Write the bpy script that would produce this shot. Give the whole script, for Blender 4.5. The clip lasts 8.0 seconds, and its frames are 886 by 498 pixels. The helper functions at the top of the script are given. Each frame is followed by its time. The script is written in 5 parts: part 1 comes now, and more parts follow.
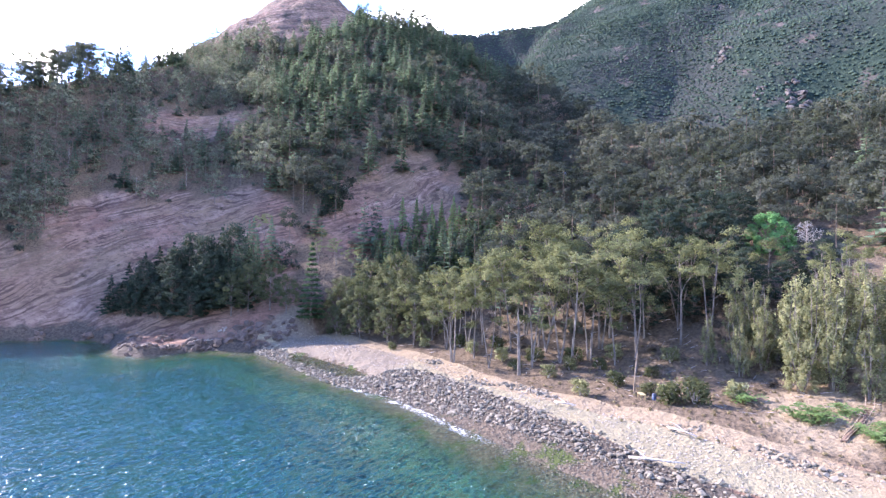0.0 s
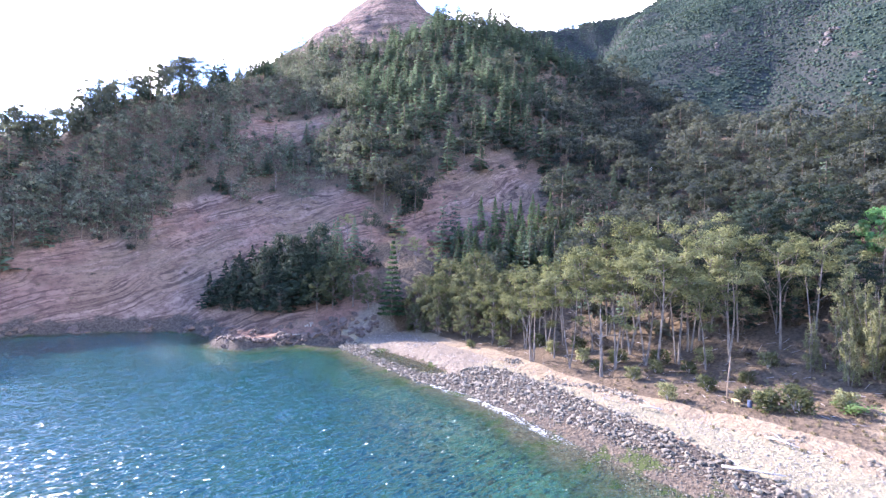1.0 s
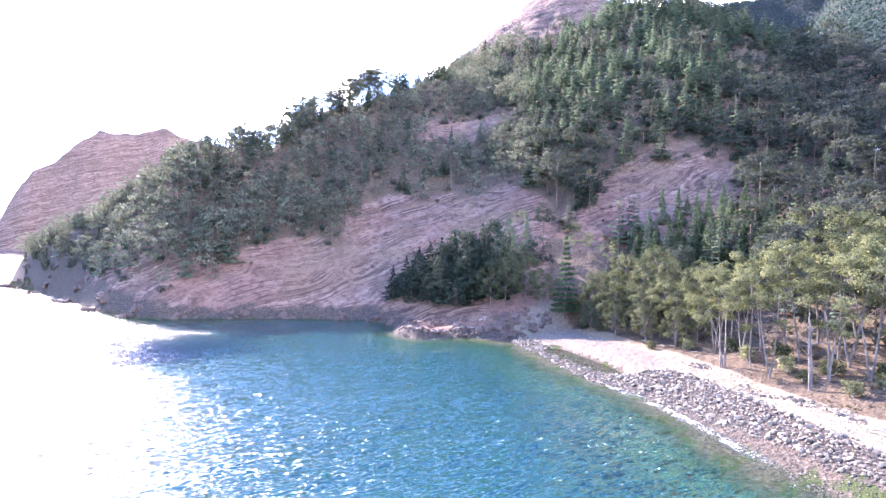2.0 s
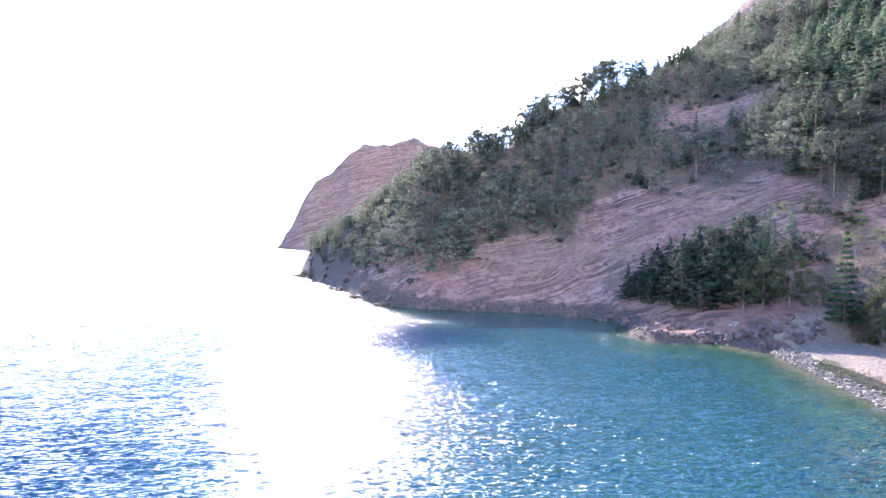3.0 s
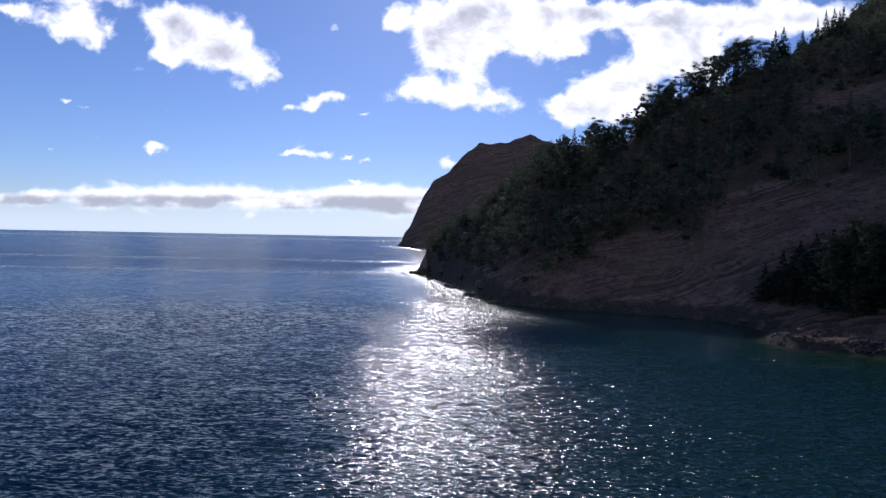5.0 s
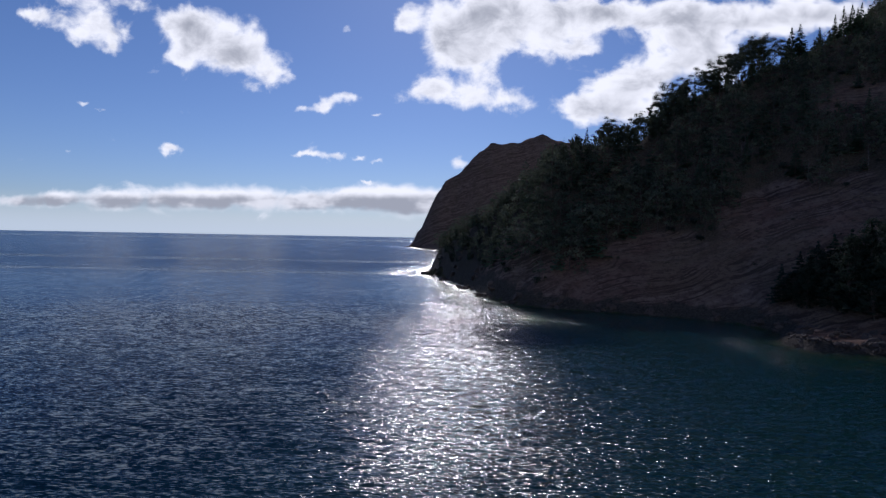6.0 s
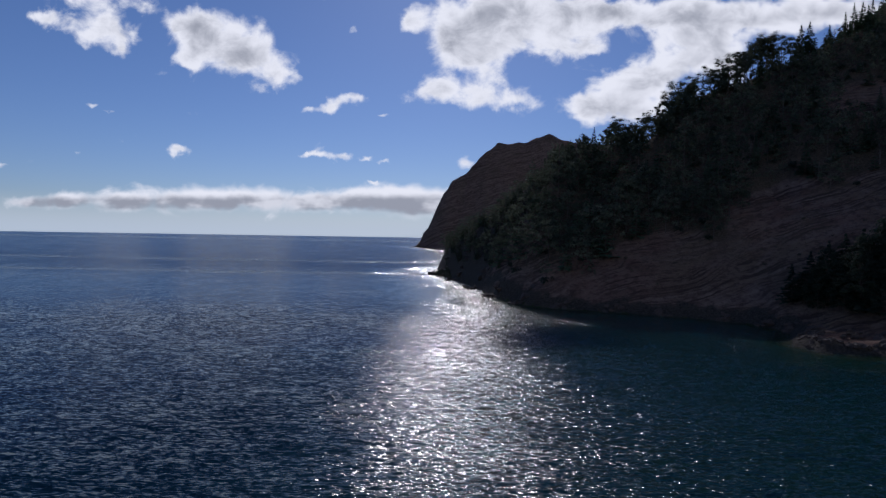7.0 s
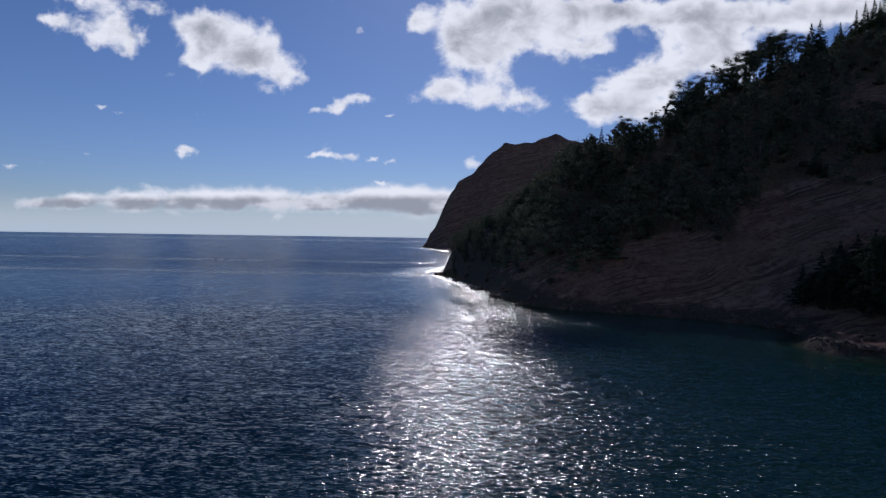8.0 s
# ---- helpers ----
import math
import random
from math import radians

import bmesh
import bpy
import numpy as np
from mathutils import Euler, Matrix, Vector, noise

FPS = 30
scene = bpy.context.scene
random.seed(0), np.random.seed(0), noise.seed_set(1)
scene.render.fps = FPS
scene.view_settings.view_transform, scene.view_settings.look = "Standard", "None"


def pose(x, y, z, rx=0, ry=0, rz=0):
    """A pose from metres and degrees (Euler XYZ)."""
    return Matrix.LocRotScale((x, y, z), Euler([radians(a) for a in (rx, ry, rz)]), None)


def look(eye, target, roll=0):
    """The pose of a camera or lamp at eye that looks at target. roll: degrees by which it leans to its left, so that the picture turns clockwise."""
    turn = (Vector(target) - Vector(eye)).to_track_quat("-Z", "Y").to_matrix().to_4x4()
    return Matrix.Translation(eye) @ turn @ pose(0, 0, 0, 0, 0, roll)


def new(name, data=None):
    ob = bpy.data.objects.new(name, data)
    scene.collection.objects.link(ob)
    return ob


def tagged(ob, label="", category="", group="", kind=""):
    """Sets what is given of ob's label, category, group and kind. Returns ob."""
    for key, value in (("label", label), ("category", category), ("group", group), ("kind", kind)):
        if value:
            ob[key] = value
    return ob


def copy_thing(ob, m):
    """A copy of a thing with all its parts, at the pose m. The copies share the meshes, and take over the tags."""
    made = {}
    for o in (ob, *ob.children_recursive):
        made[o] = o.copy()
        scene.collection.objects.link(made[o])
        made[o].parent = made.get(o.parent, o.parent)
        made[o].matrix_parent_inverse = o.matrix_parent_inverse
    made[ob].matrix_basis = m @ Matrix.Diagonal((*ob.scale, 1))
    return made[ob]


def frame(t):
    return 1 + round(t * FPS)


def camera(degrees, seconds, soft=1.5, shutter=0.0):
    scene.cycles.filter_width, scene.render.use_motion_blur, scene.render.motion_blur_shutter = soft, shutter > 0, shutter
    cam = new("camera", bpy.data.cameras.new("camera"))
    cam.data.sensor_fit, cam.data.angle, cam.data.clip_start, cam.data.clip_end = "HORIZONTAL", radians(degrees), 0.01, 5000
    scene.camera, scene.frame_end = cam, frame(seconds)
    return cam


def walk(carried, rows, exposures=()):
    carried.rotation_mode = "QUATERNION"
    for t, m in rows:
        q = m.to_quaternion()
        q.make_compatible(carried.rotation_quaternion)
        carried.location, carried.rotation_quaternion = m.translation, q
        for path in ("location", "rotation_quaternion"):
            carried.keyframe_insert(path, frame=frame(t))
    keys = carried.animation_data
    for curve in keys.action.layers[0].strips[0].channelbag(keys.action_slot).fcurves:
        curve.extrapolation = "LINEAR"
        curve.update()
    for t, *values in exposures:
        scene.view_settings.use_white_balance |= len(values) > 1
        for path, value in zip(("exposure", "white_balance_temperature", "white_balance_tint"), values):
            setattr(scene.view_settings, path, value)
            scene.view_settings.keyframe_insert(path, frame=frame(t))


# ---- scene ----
# ---------------------------------------------------------------- camera
cam = camera(76.7, 8.0, soft=1.35)
EYE = 24.0
ROWS = [  # seconds, drift (x, y, z), bearing, tilt, lean
    (0, 0, 0, -0, 60.23, 0.86, 1.32),
    (0.5, -0.07, 0.08, -0.09, 57.39, 0.76, 1.28),
    (1, -0.14, 0.12, -0.2, 52.27, 0.59, 1.37),
    (1.2, -0.16, 0.12, -0.26, 49.58, 0.44, 1.37),
    (2.3, -0.24, 0.09, -0.59, 28.12, -0.38, 1.38),
    (2.5, -0.26, 0.09, -0.65, 23.45, -0.53, 1.38),
    (3, -0.17, -0.01, -0.77, 11.37, -0.97, 1.38),
    (3.5, 0.01, -0.17, -0.85, 3.75, -1.33, 1.25),
    (4, 0.21, -0.3, -0.89, 1.77, -1.36, 1.21),
    (4.5, 0.4, -0.37, -0.9, 0.54, -1.38, 1.14),
    (5, 0.52, -0.34, -0.87, -0.49, -1.41, 1.1),
    (6.5, 0.64, 0.14, -0.71, -2.08, -1.39, 0.96),
    (7, 0.62, 0.38, -0.65, -2.4, -1.4, 0.9),
    (7.5, 0.58, 0.66, -0.57, -2.75, -1.4, 0.91),
    (8, 0.51, 0.95, -0.5, -3.07, -1.39, 0.86),
]


def gaze(x, y, z, bearing, tilt, lean):
    b, p = radians(bearing), radians(tilt)
    way = Vector((math.sin(b) * math.cos(p), math.cos(b) * math.cos(p), math.sin(p)))
    eye = Vector((x, y, EYE + z))
    return look(eye, eye + 100 * way, lean)


walk(cam, [(r[0], gaze(*r[1:])) for r in ROWS],
     exposures=[(0.0, 2.5, 6300, 28), (1.2, 2.75, 6300, 29), (2.4, 3.2, 6400, 35), (2.8, 3.2, 6350, 33), (3.0, 2.7, 6250, 29), (3.2, 1.15, 5950, 25),
                (3.35, 0.4, 5850, 23), (3.5, 0.0, 5800, 22), (4.0, -0.6, 5800, 21), (4.5, -0.9, 5800, 20), (5.2, -1.2, 5780, 20), (6.5, -1.72, 5750, 18), (8.0, -1.8, 5750, 18)])

# ---------------------------------------------------------------- sun and sky
SUN_BEARING, SUN_HEIGHT = -1.7, 32.0
sun = new("sun", bpy.data.lights.new("sun", "SUN"))
sun.data.energy, sun.data.angle, sun.data.color = 4.0, radians(0.53), (1.0, 0.94, 0.86)
toward = Vector((math.sin(radians(SUN_BEARING)) * math.cos(radians(SUN_HEIGHT)),
                 math.cos(radians(SUN_BEARING)) * math.cos(radians(SUN_HEIGHT)), math.sin(radians(SUN_HEIGHT))))
sun.matrix_world = look(toward * 900, (0, 0, 0))


class Nodes:
    """Short hand for node trees."""

    def __init__(self, tree):
        self.tree = tree
        tree.nodes.clear()

    def add(self, kind, ins=None, **props):
        n = self.tree.nodes.new(kind)
        for k, v in props.items():
            setattr(n, k, v)
        for k, v in (ins or {}).items():
            self.link(v, n.inputs[k])
        return n

    def link(self, v, socket):
        if isinstance(v, bpy.types.NodeSocket):
            self.tree.links.new(v, socket)
        elif isinstance(v, bpy.types.Node):
            self.tree.links.new(v.outputs[0], socket)
        else:
            socket.default_value = v

    def math(self, op, a, b=0.0, c=0.0, clamp=False):
        return self.add("ShaderNodeMath", {0: a, 1: b, 2: c}, operation=op, use_clamp=clamp).outputs[0]

    def vec(self, op, a, b=(0, 0, 0)):
        n = self.add("ShaderNodeVectorMath", {0: a, 1: b}, operation=op)
        return n.outputs["Value" if op in ("LENGTH", "DOT_PRODUCT", "DISTANCE") else "Vector"]

    def noise(self, vector, scale, detail=4.0, rough=0.55, out="Fac", distortion=0.0):
        return self.add("ShaderNodeTexNoise", {"Vector": vector, "Scale": scale, "Detail": detail, "Roughness": rough, "Distortion": distortion}).outputs[out]

    def ramp(self, x, lo, hi, a=0.0, b=1.0, smooth=True):
        return self.add("ShaderNodeMapRange", {0: x, 1: lo, 2: hi, 3: a, 4: b},
                        interpolation_type="SMOOTHSTEP" if smooth else "LINEAR").outputs[0]

    def mix(self, f, a, b, blend="MIX"):
        n = self.add("ShaderNodeMix", None, data_type="RGBA", blend_type=blend)
        self.link(f, n.inputs[0])
        for v, i in ((a, 6), (b, 7)):
            self.link((*v, 1.0) if isinstance(v, tuple) and len(v) == 3 else v, n.inputs[i])
        return n.outputs[2]

    def attr(self, name):
        return self.add("ShaderNodeAttribute", None, attribute_name=name).outputs["Fac"]


world = bpy.data.worlds.new("sky")
scene.world = world
world.use_nodes = True
w = Nodes(world.node_tree)
SKY = 0.125
sky = w.add("ShaderNodeTexSky", None, sky_type="NISHITA", sun_disc=False, sun_elevation=radians(SUN_HEIGHT),
            sun_rotation=radians(SUN_BEARING), air_density=1.0, dust_density=0.15, ozone_density=2.5)
ray_way = w.add("ShaderNodeTexCoord").outputs["Generated"]
sep = w.add("ShaderNodeSeparateXYZ", {0: ray_way})
dx, dy, dz = sep.outputs
ahead = w.math("MAXIMUM", dy, 0.15)
flat = w.add("ShaderNodeCombineXYZ", {0: w.math("DIVIDE", dx, ahead), 1: w.math("DIVIDE", dz, ahead), 2: 0.0}).outputs[0]
warp1 = w.vec("SUBTRACT", w.noise(flat, 9.0, 3.0, 0.6, "Color"), (0.5, 0.5, 0.5))
warp2 = w.vec("SUBTRACT", w.noise(flat, 34.0, 3.0, 0.6, "Color"), (0.5, 0.5, 0.5))
bent = w.vec("ADD", flat, w.vec("ADD", w.vec("MULTIPLY", warp1, (0.045, 0.035, 0)), w.vec("MULTIPLY", warp2, (0.03, 0.028, 0))))
# clouds over the sea: bearing, height, half width, half height, thickness
CUMULUS = [(-38.2, 17.1, 1.0, 0.8, 0.77), (-36.7, 16.8, 1.7, 1.0, 0.94), (-34.9, 15.8, 0.9, 1.0, 0.77), (-33.4, 17.6, 1.7, 1.6, 0.99), (-32.2, 16.0, 1.3, 1.5, 0.99), (-30.8, 19.4, 1.5, 0.9, 0.88),
           (-35.3, 19.4, 2.6, 1.0, 0.88), (-29.2, 14.2, 0.8, 0.6, 0.66), (-26.8, 18.7, 2.0, 1.7, 1.10), (-24.4, 17.6, 3.4, 2.4, 1.26), (-21.6, 16.2, 2.8, 2.0, 1.10), (-18.9, 14.7, 2.0, 1.3, 0.99),
           (-27.0, 15.4, 1.2, 0.9, 0.77), (-15.8, 12.1, 1.0, 0.5, 0.83), (-13.8, 12.5, 1.0, 0.8, 0.94), (-12.0, 13.4, 1.7, 0.8, 0.94), (-8.7, 11.9, 1.0, 0.3, 0.83), (-11.5, 19.9, 0.7, 0.6, 0.73),
           (-27.7, 7.4, 1.3, 0.7, 1.10), (-15.9, 7.7, 1.8, 0.5, 0.94), (-12.7, 7.6, 1.5, 0.6, 0.99), (-10.3, 7.4, 0.7, 0.3, 0.83), (-8.6, 7.3, 0.8, 0.3, 0.83), (-34.3, 10.7, 0.6, 0.3, 0.73),
           (-33.1, 10.2, 0.7, 0.2, 0.70), (-35.7, 6.4, 0.6, 0.2, 0.68), (-0.4, 7.1, 1.3, 0.9, 0.94), (-6.0, 20.7, 1.2, 1.5, 0.94), (-40.9, 4.9, 0.6, 0.3, 0.77), (-9.7, 5.4, 0.6, 0.2, 0.70)]
BANK = [(-4.1, 14.2, 3.2, 1.4, 0.87), (0.2, 14.2, 3.4, 1.7, 1.01), (4.8, 13.5, 2.8, 1.3, 0.92), (0.4, 17.4, 3.4, 1.9, 1.06), (-2.5, 20.1, 2.4, 2.4, 0.92), (2.1, 21.1, 5.4, 3.4, 1.15),
        (8.2, 20.4, 5.8, 2.9, 1.24), (11.6, 17.9, 2.4, 0.8, 0.74), (13.1, 21.5, 4.2, 1.4, 0.92), (11.7, 12.9, 2.1, 1.8, 0.92), (14.8, 13.8, 3.3, 2.4, 1.06), (17.8, 15.3, 2.7, 2.2, 0.97),
        (16.9, 11.8, 2.8, 1.1, 0.92), (21.2, 16.9, 2.7, 3.2, 0.97), (19.2, 20.2, 4.9, 1.8, 1.06), (24.8, 19.0, 4.5, 1.9, 1.10), (24.0, 15.9, 2.9, 1.6, 0.83), (30.3, 18.7, 3.7, 1.7, 1.01),
        (33.8, 18.1, 2.4, 1.1, 0.83), (37.6, 15.7, 3.4, 2.3, 0.92), (28.5, 11.9, 4.6, 2.5, 0.92)]
LOW = [(-39.2, 2.1, 1.3, 0.61, 0.89), (-36.5, 2.5, 2.0, 0.85, 1.05), (-32.3, 2.7, 2.7, 1.10, 1.10), (-27.2, 3.1, 3.2, 1.34, 1.10), (-24.3, 3.0, 1.5, 0.98, 0.89), (-20.7, 3.2, 3.3, 1.46, 1.10),
       (-15.9, 3.1, 2.8, 0.98, 1.00), (-11.4, 3.6, 3.3, 1.34, 1.10), (-6.3, 3.6, 4.2, 1.59, 1.10), (-0.5, 3.4, 5.5, 1.59, 1.05), (-43.5, 1.7, 1.9, 0.49, 0.84)]
steady = w.vec("ADD", flat, w.vec("MULTIPLY", warp2, (0.03, 0.012, 0)))


def heaped(rows, where):
    """Soft heaps of cloud, added up."""
    out = 0.0
    for az, el, wa, we, thick in rows:
        a, e = radians(az), radians(el)
        u, v = math.tan(a), math.tan(e) / math.cos(a)
        su, sv = radians(wa) / math.cos(a) ** 2, radians(we) / math.cos(a)
        d = w.vec("MULTIPLY", w.vec("SUBTRACT", where, (u, v, 0)), (1 / su, 1 / sv, 0))
        out = w.math("ADD", out, w.math("MULTIPLY", w.math("POWER", 0.36, w.vec("DOT_PRODUCT", d, d)), thick))
    return out


low_bank = heaped(LOW, steady)
total = w.math("ADD", heaped(CUMULUS + BANK, bent), low_bank)
elsewhere = w.math("MULTIPLY", w.math("SUBTRACT", w.noise(w.vec("MULTIPLY", ray_way, (1, 1, 2.2)), 2.6, 5.0, 0.6), w.ramp(dx, -0.25, 0.15, 0.68, 0.55)), 4.0)
elsewhere = w.math("ADD", elsewhere, w.math("MULTIPLY", w.ramp(dz, 0.62, 0.38, 0.0, 0.95), w.math("MAXIMUM", w.ramp(dx, 0.1, 0.45), w.ramp(dy, 0.0, -0.4))))
elsewhere = w.math("MULTIPLY", elsewhere, w.ramp(dz, 0.02, 0.2))
side = w.math("ABSOLUTE", dx)
inside = w.math("MULTIPLY", w.ramp(w.math("SUBTRACT", dy, side), -0.05, 0.1), w.ramp(dz, 0.5, 0.4))
total = w.math("ADD", w.math("MULTIPLY", total, inside), w.math("MULTIPLY", elsewhere, w.math("SUBTRACT", 1.0, inside)))
billow = w.math("SUBTRACT", w.noise(w.vec("MULTIPLY", flat, (1.0, 1.2, 1.0)), 17.0, 7.0, 0.56, distortion=0.35), 0.5)
cover = w.math("ADD", w.math("SUBTRACT", total, 0.5), w.math("MULTIPLY", billow, w.ramp(low_bank, 0.2, 0.6, 2.1, 1.2)))
opaque = w.ramp(cover, -0.12, 0.58)
folds = w.math("SUBTRACT", w.noise(w.vec("MULTIPLY", w.vec("ADD", flat, (0.0, 0.016, 0.0)), (1.0, 1.5, 1.0)), 13.0, 6.0, 0.58, distortion=0.4), 0.5)
core = w.ramp(w.math("ADD", total, w.math("MULTIPLY", folds, 3.0)), 0.75, 2.35)
under = w.math("SUBTRACT", w.add("ShaderNodeSeparateXYZ", {0: steady}).outputs[1], w.math("ADD", 0.0455, w.math("MULTIPLY", w.math("DIVIDE", dx, ahead), 0.0185)))
shade = w.ramp(w.noise(w.vec("MULTIPLY", flat, (8.0, 14.0, 0.0)), 1.0, 4.0, 0.55), 0.40, 0.56, 0.3, 1.0)
core = w.math("MAXIMUM", w.math("MULTIPLY", core, w.ramp(low_bank, 0.6, 0.3)), w.math("MULTIPLY", w.math("MULTIPLY", w.ramp(under, 0.034, 0.019), w.ramp(low_bank, 0.35, 0.8)), shade))
lit = w.mix(core, (22.4, 22.2, 21.2), (8.6, 8.9, 9.3))
front_fill = w.ramp(dy, 0.1, -0.6, 1.0, 1.5)  # unseen clouds away from the sun: lit faces brightened as fill for the land
lit = w.mix(1.0, lit, w.add("ShaderNodeCombineXYZ", {0: front_fill, 1: front_fill, 2: front_fill}).outputs[0], "MULTIPLY")
blue = w.mix(1.0, sky.outputs[0], (1.02, 1.16, 1.47), "MULTIPLY")
haze = w.mix(w.ramp(dz, 0.060, 0.0, 0.0, 0.85), blue, (12.8, 14.8, 15.9))
colour = w.mix(opaque, haze, lit)
w.add("ShaderNodeOutputWorld", {0: w.add("ShaderNodeBackground", {"Color": colour, "Strength": SKY})})

# ---------------------------------------------------------------- the lie of the land
SHORE = [(-60, -700), (20, -260), (46, -95), (53, -30), (56, -8), (59, 9), (64, 23), (73, 41), (79, 55), (81, 68), (88, 86), (96, 107),
         (93, 112), (90, 118), (76, 121), (74, 128), (84, 147), (80, 160), (66, 171), (40, 181), (23, 190), (12, 214), (4, 262), (-18, 346),
         (-8, 385), (70, 430), (110, 520), (90, 650), (30, 780), (-45, 890), (-68, 985), (-88, 1050), (-108, 1060), (-90, 1068), (-80, 1110), (-60, 1200), (100, 1500),
         (900, 2300), (2800, 1500), (2800, -1500), (500, -1000)]
TRACK = [(113, 98), (106, 80), (100, 63), (92, 46), (85, 30), (81, 15), (76, 3), (72, -5), (68, -13), (62, -32), (58, -60)]


def lattice(ix, iy, seed):
    h = (ix.astype(np.int64) * 374761393 + iy.astype(np.int64) * 668265263 + seed * 974634777) & 0xFFFFFFFF
    h = ((h ^ (h >> 13)) * 1274126177) & 0xFFFFFFFF
    return ((h ^ (h >> 16)) & 0xFFFF) / 65535.0 * 2 - 1


def vnoise(x, y, seed=0):
    ix, iy = np.floor(x), np.floor(y)
    u, v = x - ix, y - iy
    u, v = u * u * (3 - 2 * u), v * v * (3 - 2 * v)
    a, b = lattice(ix, iy, seed), lattice(ix + 1, iy, seed)
    c, d = lattice(ix, iy + 1, seed), lattice(ix + 1, iy + 1, seed)
    return (a * (1 - u) + b * u) * (1 - v) + (c * (1 - u) + d * u) * v


def fbm(x, y, scale, octaves=4, seed=0):
    out, amp = 0.0, 0.5
    for o in range(octaves):
        out = out + amp * vnoise(x / scale + 17.3 * o, y / scale - 9.1 * o, seed + o)
        amp, scale = amp * 0.5, scale * 0.5
    return out


def line_near(x, y, pts, closed=False):
    """Distance to a polyline, and how far along it (in segments) the nearest point lies."""
    best, where = np.full(np.shape(x), 1e9), np.zeros(np.shape(x))
    n = len(pts)
    for i in range(n if closed else n - 1):
        (ax, ay), (bx, by) = pts[i][:2], pts[(i + 1) % n][:2]
        dx, dy = bx - ax, by - ay
        s = np.clip(((x - ax) * dx + (y - ay) * dy) / (dx * dx + dy * dy), 0, 1)
        d = np.hypot(x - ax - s * dx, y - ay - s * dy)
        near = d < best
        best, where = np.where(near, d, best), np.where(near, i + s, where)
    return best, where


def shore_distance(x, y):
    """Metres inland from the water's edge; negative at sea."""
    d, _ = line_near(x, y, SHORE, True)
    inside = np.zeros(np.shape(x), bool)
    n = len(SHORE)
    for i in range(n):
        (ax, ay), (bx, by) = SHORE[i], SHORE[(i + 1) % n]
        if ay != by:
            inside ^= ((ay > y) != (by > y)) & (x < (bx - ax) * (y - ay) / (by - ay) + ax)
    return np.where(inside, d, -d)


def polar(*rows):
    """Crest points from bearing (degrees east of north), distance and height."""
    return [(r * math.sin(math.radians(a)), r * math.cos(math.radians(a)), z) for a, r, z in rows]


# crests: points (x, y, height), fall per metre on the seaward side
RIDGES = [
    (polar((-2.8, 350, 17), (-1.6, 328, 26), (0.2, 298, 32), (3.7, 262, 38), (7.3, 258, 51), (10.6, 262, 63), (17.3, 269, 71), (20.8, 283, 84),
           (27, 298, 99), (33.5, 310, 112), (38, 335, 126), (42.6, 445, 184)), 0.86),
    (polar((40.5, 440, 150), (42.6, 450, 194), (44, 462, 224), (46.5, 470, 254), (49, 480, 232), (53, 520, 196), (59, 900, 375)), 1.0),
    (polar((44, 345, 132), (50, 390, 158), (52.7, 385, 184), (57.5, 400, 182), (60, 425, 180), (66, 400, 150), (70, 350, 122), (73, 312, 97), (77, 285, 79)), 0.78),
    (polar((77, 285, 79), (84, 268, 70), (92, 275, 73), (99, 290, 86), (108, 330, 104), (125, 420, 120)), 0.42),
    (polar((59, 900, 378), (64, 950, 398), (67, 965, 418), (70, 990, 440), (74, 1040, 500), (80, 1090, 610), (95, 1150, 700),
           (112, 1150, 700), (140, 1200, 560)), 0.95),
    (polar((-5.9, 1060, 1), (-4.9, 1058, 4), (-4.75, 1054, 15), (-4.35, 1050, 29), (-3.6, 1050, 43), (-2.2, 1050, 92), (-1.95, 1050, 114), (-1.4, 1052, 134),
           (-0.25, 1055, 143), (0.6, 1058, 163), (2.0, 1062, 189), (3.0, 1068, 206), (5.7, 1080, 212), (8.2, 1090, 224), (9.8, 1100, 212), (12, 1100, 205),
           (20, 1050, 190), (36, 800, 190), (46.5, 490, 205)), 2.4),
]


def pool_shape(x, y):
    """1 in the middle of the long pool behind the boulder bar."""
    u, v = (x - 91.5) * 0.95 - (y - 80) * 0.31, (x - 91.5) * 0.31 + (y - 80) * 0.95
    return np.exp(-(u / 2.6) ** 2 - (v / 14) ** 4)


